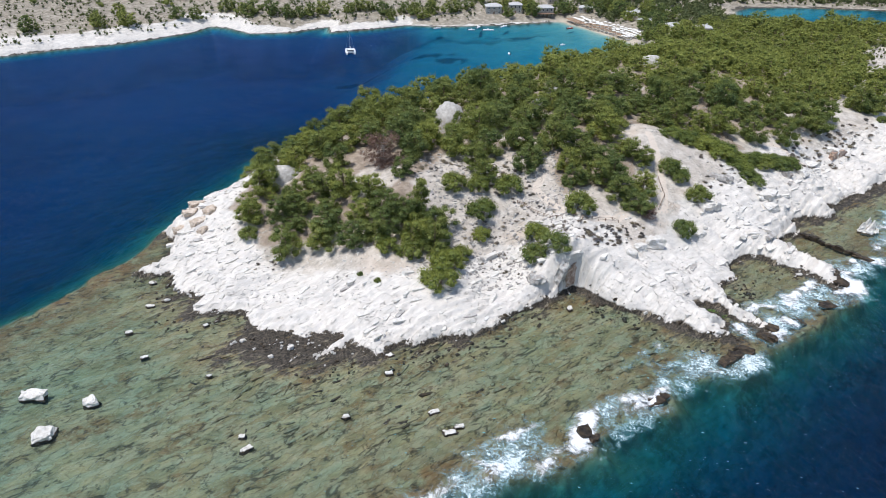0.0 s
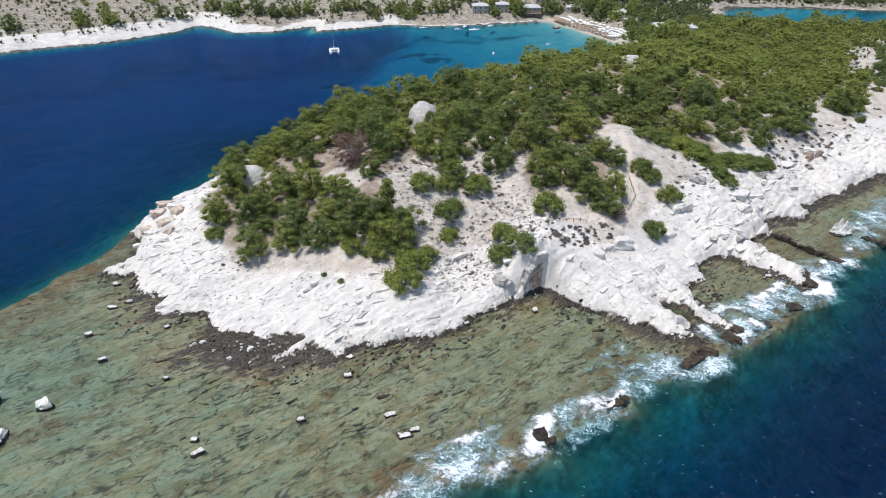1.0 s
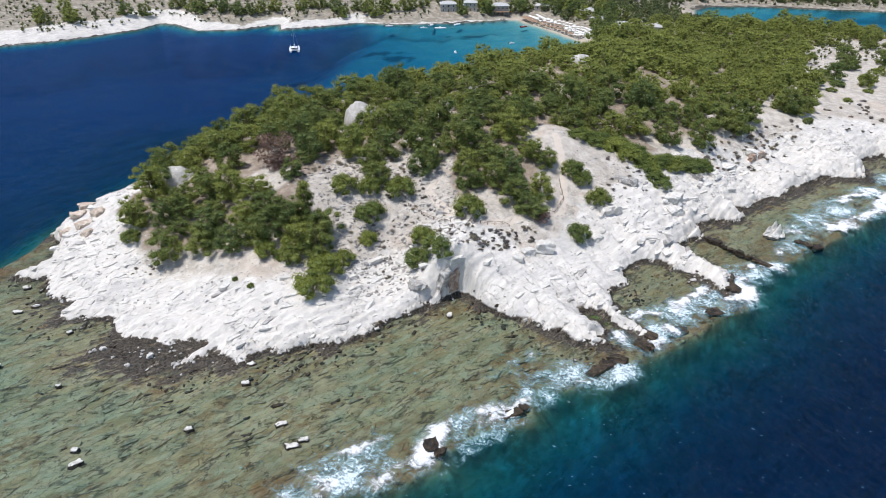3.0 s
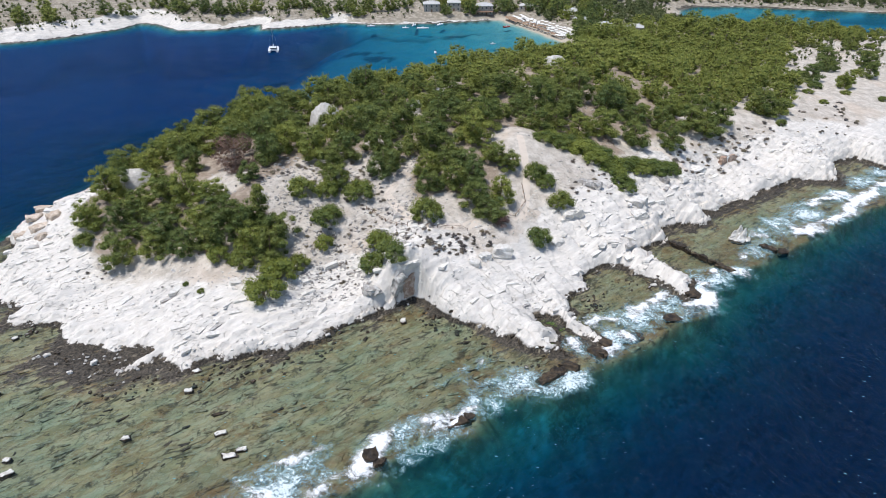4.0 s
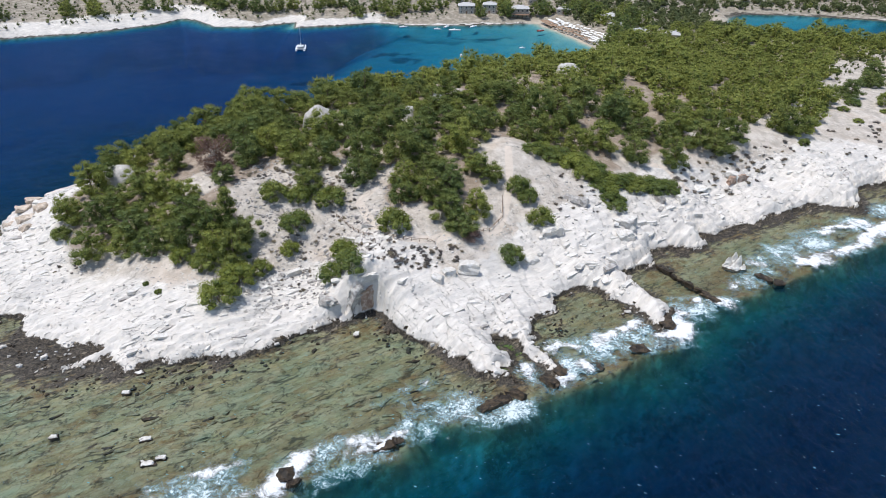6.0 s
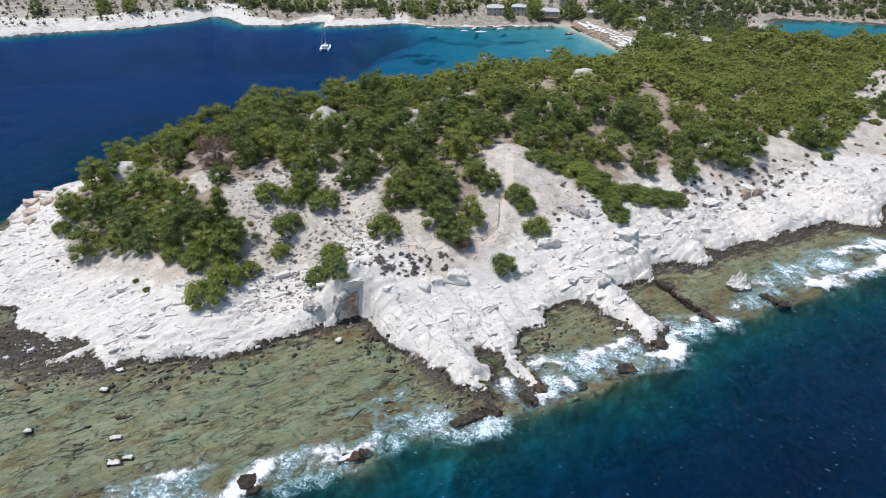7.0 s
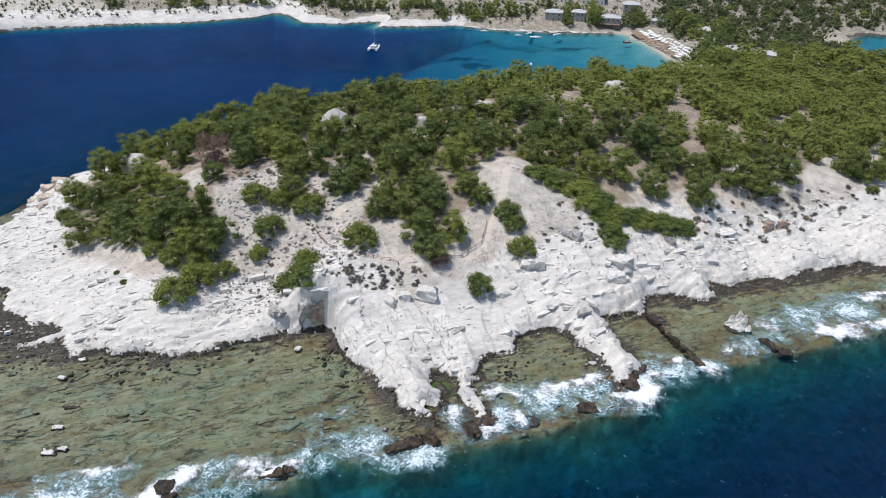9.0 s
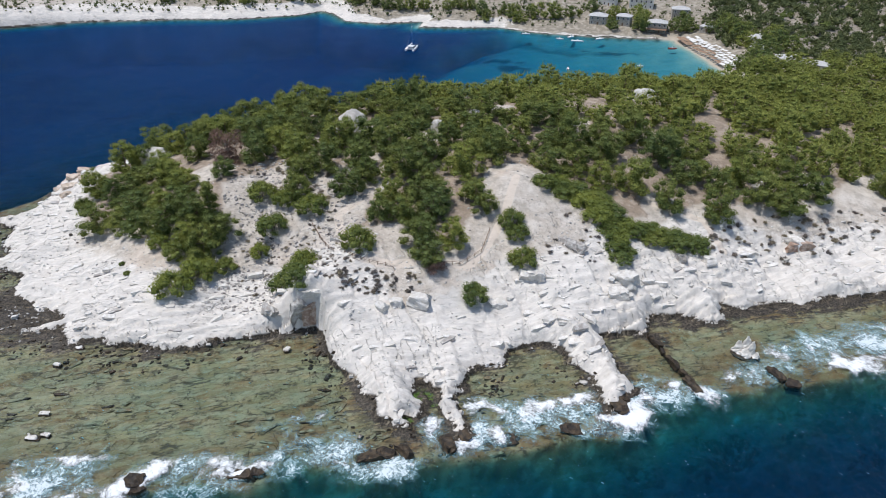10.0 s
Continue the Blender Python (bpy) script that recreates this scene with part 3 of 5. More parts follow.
def rocky(x, y, z, d, reef):
    """Joint blocks, ledges and rubble of bare marble, and the slabs of the reef."""
    land = d > 0
    bare = np.where(land, 1 - step(d + 10 * fbm(x, y, 20, 3, 3), 16, 30), 0)
    lift = (z + 1.4 * fbm(x, y, 16, 3, 61)) / 1.15
    k = np.floor(lift)
    ledges = 1.15 * (k + step(lift - k, 0.58, 0.92) - lift)
    b = 0.7 * blocks(x, y, STRIKE, 8.0, 2.0, 1) + 0.4 * blocks(x, y, STRIKE + 0.15, 3.6, 1.1, 2)
    massive = 1.6 * blocks(x, y, radians(-44), 22, 6.5, 7)
    east = step(x, 25, 50)
    z = z + bare * np.clip(d / 2.5, 0.25, 1) * ((0.42 - 0.34 * east) * b + 0.60 * massive * east + (0.6 - 0.42 * east * (x < 95)) * ledges + 0.20 * fbm(x, y, 3, 3, 8))
    z = z + np.where(land, (1 - bare) * (0.5 * fbm(x, y, 9, 4, 5) + 0.18 * fbm(x, y, 1.5, 2, 6)), 0)
    on = np.where(land, 0, step(reef, -4, 2))
    r = 0.30 * blocks(x, y, STRIKE, 5.0, 1.6, 12) + 0.22 * blocks(x, y, STRIKE - 0.1, 2.2, 0.9, 14)
    lumps = 0.9 * fbm(x, y, 7, 3, 17) * step(-reef, -9, 1) + 0.20 * fbm(x, y, 16, 3, 18)
    # drying ledges close under the shore
    ledge = 0.7 * np.exp(-np.maximum(-d, 0) / 3.0) * step(fbm(x, y, 9, 3, 90), -0.3, 0.15) + 0.42 * step(x, 95, 118) * np.exp(-np.maximum(-d, 0) / 5.0) + 0.75 * np.exp(-(((x + 40) / 26) ** 2 + ((y - 121) / 9) ** 2)) + 0.5 * np.exp(-(((x + 70) / 16) ** 2 + ((y - 140) / 9) ** 2))
    return z + on * (r + lumps + ledge) + np.where(~land & (on < 1), (1 - on) * 1.4 * fbm(x, y, 8, 4, 19), 0)


def part(name, verts, faces, material, parent=None, label="", smooth=False):
    """One mesh object, under a thing or a part where parent is given."""
    me = bpy.data.meshes.new(name)
    me.from_pydata(verts, [], faces)
    me.materials.append(material)
    if smooth:
        me.shade_smooth()
    ob = new(name, me)
    ob.parent = parent
    return tagged(ob, label)


def sheet(name, x0, x1, y0, y1, size, material, hole=None, sink=0.0):
    """A grid of ground with what the material wants to know of each place."""
    nx, ny = int((x1 - x0) / size) + 1, int((y1 - y0) / size) + 1
    gx, gy = np.meshgrid(np.linspace(x0, x1, nx), np.linspace(y0, y1, ny))
    x, y = gx.ravel(), gy.ravel()
    z, d, reef = lie(x, y, size < 3)
    if size < 3:
        z = rocky(x, y, z, d, reef)
    else:
        z = z + np.where(d > 0, 1.0 * fbm(x, y, 12, 3, 21), 0) * np.clip(d / 10, 0, 1)
    idx = np.arange(nx * ny).reshape(ny, nx)
    quads = np.stack([idx[:-1, :-1], idx[:-1, 1:], idx[1:, 1:], idx[1:, :-1]], -1).reshape(-1, 4)
    if hole:
        inner = (x > hole[0]) & (x < hole[1]) & (y > hole[2]) & (y < hole[3])
        quads = quads[~inner[quads].all(1)]
        z = z - sink * ((x > hole[0] - size) & (x < hole[1] + size) & (y > hole[2] - size) & (y < hole[3] + size))
    me = bpy.data.meshes.new(name)
    me.vertices.add(len(x))
    me.vertices.foreach_set("co", np.stack([x, y, z], 1).ravel())
    me.loops.add(quads.size)
    me.loops.foreach_set("vertex_index", quads.ravel())
    me.polygons.add(len(quads))
    me.polygons.foreach_set("loop_start", np.arange(0, quads.size, 4))
    me.polygons.foreach_set("loop_total", np.full(len(quads), 4))
    me.update()
    main = step(y, 400, 440)
    soil = step(d + 9 * fbm(x, y, 16, 4, 3), 15, 27) * (1 - main) + step(d + 8 * fbm(x, y, 30, 4, 3) - 9 * step(-x, 90, 200), 5, 12) * main
    soil = np.maximum(soil, np.maximum(step(y, 335, 365) * step(x, 60, 90), step(x, 190, 230) * step(y, 430, 470)) * step(d, 0.6, 2.5))
    soil = np.maximum(soil, 0.75 * step(x, -45, -5) * step(y, 430, 450) * step(d, 0.3, 2))
    woods = step(line_distance(x, y, FOREST, True), -3, 3)
    for a, b, r in CLEARINGS:
        woods = woods * step(np.hypot(x - a, y - b), r * 0.6, r * 1.1)
    way = np.full(x.shape, 99.0)
    for line in PATHS:
        way = np.minimum(way, line_distance(x, y, line))
    sand = np.exp(-(line_distance(x, y, COAST_WEST[19:24]) / 5.5) ** 2) + np.exp(-((x - 217) ** 2 + (y - 508) ** 2) / 220)
    sand = np.clip(np.maximum(sand * 1.6, step(-z, 0.3, 1.2) * step(y, 300, 360)), 0, 1)
    weed = np.zeros(x.shape)
    for a, b, rx, ry in WEED_BEDS:
        weed = np.maximum(weed, 1 - step(np.hypot((x - a) / rx, (y - b) / ry) + 1.1 * fbm(x, y, 9, 3, 71), 0.75, 1.05))
    weed = np.maximum(weed, step(-z, 3, 6) * step(y, 330, 350) * step(4 - np.abs(d + 16 + 20 * fbm(x, y, 30, 3, 72)), -6, 4) * 0.7)
    algae = np.zeros(x.shape)
    for a, b, rx, ry in POOLS:
        algae = np.maximum(algae, 1 - step(np.hypot((x - a) / rx, (y - b) / ry), 1.0, 1.7))
    for key, value in (("weed", weed), ("soil", soil), ("inland", np.clip(d, -50, 50)), ("litter", woods * (1 - 0.6 * main)), ("path", np.exp(-(way / 1.3) ** 2)), ("sand", sand), ("dry", main), ("algae", algae), ("rim", np.exp(-((reef - 3) / 9) ** 2))):
        a = me.attributes.new(key, "FLOAT", "POINT")
        a.data.foreach_set("value", value.astype(np.float32))
    me.materials.append(material)
    ob = new(name, me)
    return ob


FINE = (-118, 216, 74, 246)
headland = tagged(sheet("ground_headland", *FINE, 0.42, MAT_GROUND), "white marble headland with ledges, stony soil and a drowned reef shelf", "ground", kind="structure")
hill = tagged(sheet("ground_hill", -340, 330, 52, 560, 2.0, MAT_GROUND, (-116, 214, 76, 244), 0.5), "wooded hill of pale soil and brown pine litter", "ground", kind="structure")
mainland = tagged(sheet("ground_mainland", -1400, 1400, 40, 1800, 7.0, MAT_FAR, (-332, 322, 60, 552), 1.0), "dry scrub hillside above a pale rocky shore", "ground", kind="structure")


def sea_sheet():
    """The sea, finely meshed over the reef and coarser out to the horizon."""
    def ticks(far, lo, fine_lo, fine_hi, hi, mid):
        core = [*np.arange(lo, fine_lo, mid), *np.arange(fine_lo, fine_hi, 1.1), *np.arange(fine_hi, hi, mid)]
        away = [mid * (1.25 ** k - 1) / 0.25 for k in range(1, 40)]
        away = [v for v in away if v < far] + [far]
        return np.array([core[0] - v for v in away[::-1]] + core + [core[-1] + v for v in away])
    xs, ys = ticks(4200, -340, -125, 235, 480, 5.0), ticks(4200, 20, 48, 240, 560, 4.0)
    gx, gy = np.meshgrid(xs, ys)
    x, y = gx.ravel(), gy.ravel()
    z, d, reef = lie(x, y, True)
    z = rocky(x, y, z, d, reef)
    depth = np.maximum(-z, 0)
    surf = line_distance(x, y, SURF_LINE)
    inner = np.where(reef > 0, 1.0, 2.2)
    patch = fbm(x, y, 14, 3, 50)
    foam = 0.42 * np.exp(-(surf * inner / 4.0) ** 2) * step(patch, -0.2, 0.25)
    for a, b, long, wide, much in SURF:
        u = ((x - a) * math.cos(STRIKE) + (y - b) * math.sin(STRIKE)) / (1.0 * long)
        v = (-(x - a) * math.sin(STRIKE) + (y - b) * math.cos(STRIKE)) / (1.1 * wide)
        foam = np.maximum(foam, 1.0 * much * np.exp(-(u * u + v * v) ** 1.3 * 0.9) * (0.75 + 0.5 * (patch + 0.5)))
    crest = np.zeros(x.shape)
    for line, wide, much in CRESTS:
        far = line_distance(x + 1.6 * fbm(x, y, 6, 3, 52), y + 1.6 * fbm(x, y, 6, 3, 53), line)
        crest = np.maximum(crest, much * np.exp(-(far / (1.6 * wide)) ** 2) * step(fbm(x, y, 7, 3, 54), -0.32, 0.08))
        foam = np.maximum(foam, 0.8 * much * np.exp(-(far / (wide + 2.6)) ** 2))
    seaward = step(-d, -0.6, 0.8) * (y < 250)
    foam, crest = foam * seaward, crest * seaward
    wave = 0.45 * crest * (0.5 + vnoise(x / 1.6, y / 1.6, 62)) + 0.25 * foam * (0.5 + vnoise(x / 2.2, y / 2.2, 60)) + 0.05 * fbm(x, y, 6, 2, 61)
    idx = np.arange(len(x)).reshape(len(ys), len(xs))
    quads = np.stack([idx[:-1, :-1], idx[:-1, 1:], idx[1:, 1:], idx[1:, :-1]], -1).reshape(-1, 4)
    inland = d > 12
    quads = quads[~inland[quads].all(1)]
    me = bpy.data.meshes.new("sea")
    me.vertices.add(len(x))
    me.vertices.foreach_set("co", np.stack([x, y, wave], 1).ravel())
    me.loops.add(quads.size)
    me.loops.foreach_set("vertex_index", quads.ravel())
    me.polygons.add(len(quads))
    me.polygons.foreach_set("loop_start", np.arange(0, quads.size, 4))
    me.polygons.foreach_set("loop_total", np.full(len(quads), 4))
    me.update()
    me.shade_smooth()
    open_sea = step(x - 0.55 * y, -95, -55) * (1 - step(y, 300, 400))
    for key, value in (("depth", depth), ("foam", foam), ("crest", crest), ("open", open_sea)):
        a = me.attributes.new(key, "FLOAT", "POINT")
        a.data.foreach_set("value", value.astype(np.float32))
    me.materials.append(MAT_SEA)
    return tagged(new("water", me), "clear blue sea, turquoise over sand, with white surf on the reef", "sea", kind="structure")


sea_sheet()


# ---- helpers for things ----
def ground(xs, ys):
    """Height of the ground at places."""
    xs, ys = np.atleast_1d(np.asarray(xs, float)), np.atleast_1d(np.asarray(ys, float))
    z, d, reef = lie(xs, ys, True)
    return np.where(ys < 560, rocky(xs, ys, z, d, reef), z)


def inside(x, y, line):
    return line_distance(np.atleast_1d(float(x)), np.atleast_1d(float(y)), line, True)[0]


def tube(points, radii, sides=6):
    """Verts and faces of a tapered limb along points."""
    verts, faces = [], []
    for k, (p, r) in enumerate(zip(points, radii)):
        a, b = Vector(points[max(k - 1, 0)]), Vector(points[min(k + 1, len(points) - 1)])
        turn = (b - a).to_track_quat("Z", "Y")
        for s in range(sides):
            ang = s * math.tau / sides
            verts.append(tuple(Vector(p) + turn @ Vector((r * math.cos(ang), r * math.sin(ang), 0))))
    for k in range(len(points) - 1):
        for s in range(sides):
            t = (s + 1) % sides
            faces.append((k * sides + s, k * sides + t, (k + 1) * sides + t, (k + 1) * sides + s))
    faces.append(tuple(range(sides))[::-1])
    faces.append(tuple((len(points) - 1) * sides + s for s in range(sides)))
    return verts, faces


def join(*shapes):
    verts, faces = [], []
    for v, f in shapes:
        k = len(verts)
        verts += list(v)
        faces += [tuple(i + k for i in q) for q in f]
    return verts, faces


def box(cx, cy, cz, sx, sy, sz, taper=1.0):
    """A box by centre and size, narrowed at the top by taper."""
    v = [(cx + a * sx / 2 * (taper if c > 0 else 1), cy + b * sy / 2 * (taper if c > 0 else 1), cz + c * sz / 2) for c in (-1, 1) for a, b in ((-1, -1), (1, -1), (1, 1), (-1, 1))]
    return v, [(3, 2, 1, 0), (4, 5, 6, 7), (0, 1, 5, 4), (1, 2, 6, 5), (2, 3, 7, 6), (3, 0, 4, 7)]


def moved(shape, m):
    return [tuple(m @ Vector(p)) for p in shape[0]], shape[1]


def tufts(rng, lobes, count, size, flat=0.5, spiky=0.0):
    """Small pointed leaf sprays over the outside of lumps of foliage, each (centre, radii)."""
    lobes = np.array(lobes, float)
    area = lobes[:, 3] * lobes[:, 4]
    pick = rng.choice(len(lobes), count, p=area / area.sum())
    way = rng.normal(size=(count, 3))
    way[:, 2] = np.abs(way[:, 2]) * 1.0 - 0.12
    way /= np.linalg.norm(way, axis=1, keepdims=True)
    at = lobes[pick, :3] + way * lobes[pick, 3:6] * rng.uniform(0.80, 1.10, (count, 1))
    out = way + rng.normal(size=(count, 3)) * flat
    out[:, 2] += 0.5
    out /= np.linalg.norm(out, axis=1, keepdims=True)
    side = np.cross(out, rng.normal(size=(count, 3)))
    side /= np.linalg.norm(side, axis=1, keepdims=True)
    up = np.cross(out, side)
    a = rng.uniform(0.6, 1.35, (count, 1)) * size
    tip = out * 0.42 + up * 0.90 * rng.choice((-1, 1), (count, 1))
    wide, long = 0.36, 1.9
    if spiky:
        wide, long = 0.27, 2.3
        stick = out * 0.75 + np.array((0, 0, 0.55)) + rng.normal(size=(count, 3)) * 0.2
        tip = np.where(rng.uniform(0, 1, (count, 1)) < spiky, stick, tip)
    v = np.stack([at - side * a * wide, at + side * a * wide, at + tip * a * long], 1).reshape(-1, 3)
    return v.tolist(), np.arange(count * 3).reshape(-1, 3).tolist()


def lump(rng, c, r, sides=7, rings=4):
    """An uneven closed lump, for the shaded inside of a crown."""
    verts, faces = [(c[0], c[1], c[2] - r[2])], []
    for i in range(1, rings):
        th = math.pi * i / rings
        for s in range(sides):
            k = rng.uniform(0.8, 1.1)
            ph = math.tau * s / sides + i * 0.4
            verts.append((c[0] + r[0] * k * math.sin(th) * math.cos(ph), c[1] + r[1] * k * math.sin(th) * math.sin(ph), c[2] - r[2] * k * math.cos(th)))
    verts.append((c[0], c[1], c[2] + r[2]))
    for s in range(sides):
        t = (s + 1) % sides
        faces.append((0, 1 + t, 1 + s))
        for i in range(rings - 2):
            a = 1 + i * sides
            faces.append((a + s, a + t, a + sides + t, a + sides + s))
        a = 1 + (rings - 2) * sides
        faces.append((a + s, a + t, len(verts) - 1))
    return verts, faces


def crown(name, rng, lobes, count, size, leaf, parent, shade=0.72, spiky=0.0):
    """A crown of many leaf sprays on inner lumps, one mesh; green crowns' lumps are coloured as shade."""
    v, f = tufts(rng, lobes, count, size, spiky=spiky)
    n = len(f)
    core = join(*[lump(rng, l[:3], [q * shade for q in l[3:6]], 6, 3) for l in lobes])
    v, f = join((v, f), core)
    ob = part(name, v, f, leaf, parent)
    # darker colour on the lumps stands in for shade between green sprays
    ob.data.materials.append(MAT_CROWN_SHADE if leaf in (MAT_PINE, MAT_BUSH, MAT_OLIVE) else leaf)
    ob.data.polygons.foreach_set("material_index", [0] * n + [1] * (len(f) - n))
    return ob


STORE = Vector((0, -900, -60))  # the originals are removed at the end


def empty(name):
    ob = new(name)
    ob.location = STORE
    ob.empty_display_size = 0.3
    return ob


def pine(seed, leaf=MAT_PINE, count=5600, shape="dome"):
    """A pine 5 m in crown radius, about 7 m high: bent trunk, limbs, layered crown."""
    rng = np.random.default_rng(seed)
    thing = empty("pine_tree" if leaf is MAT_PINE else "dead_pine_tree")
    H = {"dome": 10.4, "cone": 13}[shape]
    lean = rng.uniform(-0.7, 0.7, 2)
    lobes = []
    n = 34
    bulge, tall = rng.uniform(0, 6.3, 2), rng.uniform(0.88, 1.0)
    for k in range(n):
        f = (0.07 + 0.86 * ((k + rng.uniform(0, 1)) / n) ** 1.15) * (tall if shape == "dome" else 1)
        if shape == "dome":
            rmax = 5.0 * math.sqrt(max(0.06, 1 - ((f - 0.30) / 0.72) ** 2))
        else:
            rmax = 4.2 * (1.08 - f)
        ang = k * 2.4 + rng.uniform(-0.6, 0.6)
        rmax *= 1 + 0.16 * math.sin(2 * ang + bulge[0]) + 0.10 * math.sin(3 * ang + bulge[1])
        rad = rmax * rng.uniform(0.55, 0.92) * (1 if k % 5 else 0.3)
        r = (rng.uniform(0.9, 1.8) * (1.15 - 0.35 * f)) if shape == "dome" else rng.uniform(0.8, 1.3)
        lobes.append((rad * math.cos(ang) + lean[0] * f, rad * math.sin(ang) + lean[1] * f, f * H, r, r, r * rng.uniform(0.55, 0.8)))
    stem = [(0, 0, -0.8), (0.1, 0, 0.8), (lean[0] * 0.3, lean[1] * 0.3, H * 0.35), (lean[0] * 0.6, lean[1] * 0.6, H * 0.62), (lean[0], lean[1], H * 0.88)]
    wood = [tube(stem, [0.30, 0.24, 0.19, 0.13, 0.04], 7)]
    bark = MAT_BARK if leaf is MAT_PINE else MAT_DRYWOOD
    for l in lobes[::4 if leaf is MAT_PINE else 1]:
        f = min(0.75, l[2] / H * 0.72)
        base, end = Vector((lean[0] * f, lean[1] * f, H * f)), Vector(l[:3])
        mid = (base + end) / 2 + Vector((0, 0, -0.25))
        wood.append(tube([tuple(base), tuple(mid), tuple(end)], [0.11, 0.07, 0.025], 5))
    part("trunk", *join(*wood), bark, thing)
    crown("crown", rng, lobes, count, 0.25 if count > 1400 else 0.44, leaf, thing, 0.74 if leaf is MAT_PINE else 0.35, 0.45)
    return thing


def bush(seed, count=3000, name="mastic_bush", leaf=MAT_BUSH, size=0.22):
    """A dense evergreen bush 5 m in radius when unscaled, its foliage reaching the ground."""
    rng = np.random.default_rng(seed)
    thing = empty(name)
    lobes = []
    for k in range(17):
        ang = k * 2.4 + rng.uniform(-0.4, 0.4)
        rad = 4.0 * math.sqrt((k + 0.4) / 17) * rng.uniform(0.85, 1.05)
        z = 3.7 * math.sqrt(max(0.04, 1 - (rad / 4.7) ** 2)) * rng.uniform(0.55, 0.95)
        r = rng.uniform(1.1, 1.6)
        lobes.append((rad * math.cos(ang), rad * math.sin(ang), z, r, r, r * 0.75))
        if rad > 2.6:
            lobes.append((rad * math.cos(ang + 0.3) * 1.02, rad * math.sin(ang + 0.3) * 1.02, 0.7, 1.0, 1.0, 0.8))
    stems = [tube([(0, 0, -0.6), (l[0] * 0.5, l[1] * 0.5, l[2] * 0.4), l[:3]], [0.12, 0.08, 0.03], 5) for l in lobes[:6]]
    part("stem", *join(*stems), MAT_BARK, thing)
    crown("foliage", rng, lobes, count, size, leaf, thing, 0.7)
    return thing


def dwarf_shrub(seed):
    """A low dry cushion of twigs, 1 m in radius unscaled."""
    rng = np.random.default_rng(seed)
    lobes = [(rng.uniform(-0.5, 0.5), rng.uniform(-0.5, 0.5), rng.uniform(0.15, 0.4), 0.5, 0.5, 0.35) for k in range(5)]
    ob = crown("dwarf_shrub", rng, lobes, 150, 0.15, MAT_SCRUB, None, 0.75)
    ob.location = STORE
    return tagged(ob, "dry brown dwarf shrub on pale stony soil", "shrub", "dwarf shrubs on the slope")


def stand(ob, x, y, r, turn, unit=5.0, tall=1.0, sink=0.15, z=None):
    """A copy of a plant on the ground, r metres in radius."""
    s = r / unit
    h = ground(x, y)[0] if z is None else z
    m = Matrix.LocRotScale((x, y, h - sink), Euler((0, 0, turn)), (s, s, s * tall))
    return copy_thing(ob, m)


# ---- trees of the headland ----
PINES = [(-43.2, 155.7, 4.4), (-56.6, 168.7, 4.3), (-55.4, 180.6, 5.1), (-53.6, 186.5, 4.2), (-48.5, 193.9, 4.3), (-35.5, 175.6, 4.8), (-41.8, 170.4, 4.3), (-47.6, 168.3, 3.9), (-39.7, 201.9, 5.3), (-33.1, 189.1, 4.2), (-33, 203.8, 5.3), (-24.9, 204.5, 5.3), (-15.2, 209, 5.6), (-8.5, 188.2, 4.9), (-11.7, 175.5, 3.3), (-5.3, 195.4, 4.7), (4.4, 190.3, 5), (9.8, 183.2, 4), (13.6, 189.8, 4.6), (-28.8, 173.6, 4.7), (-21.1, 169.6, 4.2), (-31.7, 161.2, 4.9), (-33.3, 156.3, 4.4), (-23.7, 154, 4.3), (-17.1, 154.9, 4.7), (-16.1, 161.8, 4.4)]
PINES += [(200, 300, 4.4), (214, 308, 4.8), (231, 328, 5.0), (242, 349, 4.6), (256, 336, 4.4), (226, 300, 4.0), (247, 318, 4.2), (180, 262, 3.6), (268, 372, 5.0), (-23.2, 161.5, 3.7), (-11, 159.5, 4.4), (-1.1, 159.7, 4.4), (-2.4, 153.2, 5), (-7.6, 153.9, 4.3), (12.5, 176.7, 3.5), (25.5, 180.9, 4.4), (27.8, 188.5, 4.1), (107.3, 216.0, 4.6), (121.5, 219.4, 4.8), (132.0, 232.8, 5.4), (139.6, 233.2, 5.4), (147.0, 242.3, 5.0), (168, 256.1, 5.4), (173.6, 255.8, 4.8), (51.2, 171.4, 4.2), (55.9, 167.4, 4.2), (59, 175.2, 3.9), (51, 180.6, 4.4), (44.8, 177.1, 4.3), (62.5, 189.5, 3.3), (57.5, 192.6, 4.2)]
BUSHES = [(-55.2, 162.2, 2.9), (-15.1, 151, 3.2), (-8.9, 149.5, 3.9), (1.1, 146.5, 4.9), (-0.9, 139, 5.1), (5.2, 151.9, 2.9), (2.9, 173, 4.3), (10.4, 173.6, 3.7), (19.2, 173.4, 4.7), (11.1, 165.3, 4.6), (10.9, 159, 2.7), (25.7, 157.6, 4.0), (24.6, 150.3, 4.0), (29.6, 148.8, 4.4), (38.2, 163.6, 4.6), (-21.5, 143.3, 0.9), (-16.8, 140.2, 1), (69.1, 164.6, 3.7), (70.6, 188, 3.7), (73.3, 185.2, 3.5), (77, 178.4, 3.9), (173.4, 248.5, 2.1)]
HEDGE = [(74.5, 204.9, 3.5), (80, 204.8, 3.6), (86.3, 204.5, 4), (91.2, 200.4, 4), (94.4, 197.7, 3.5), (97.5, 193.9, 3.4), (99.6, 190.3, 2.9), (101.5, 202.2, 3.6), (106.6, 202.4, 4), (112.8, 203.7, 4), (117.8, 204.9, 3.2)]
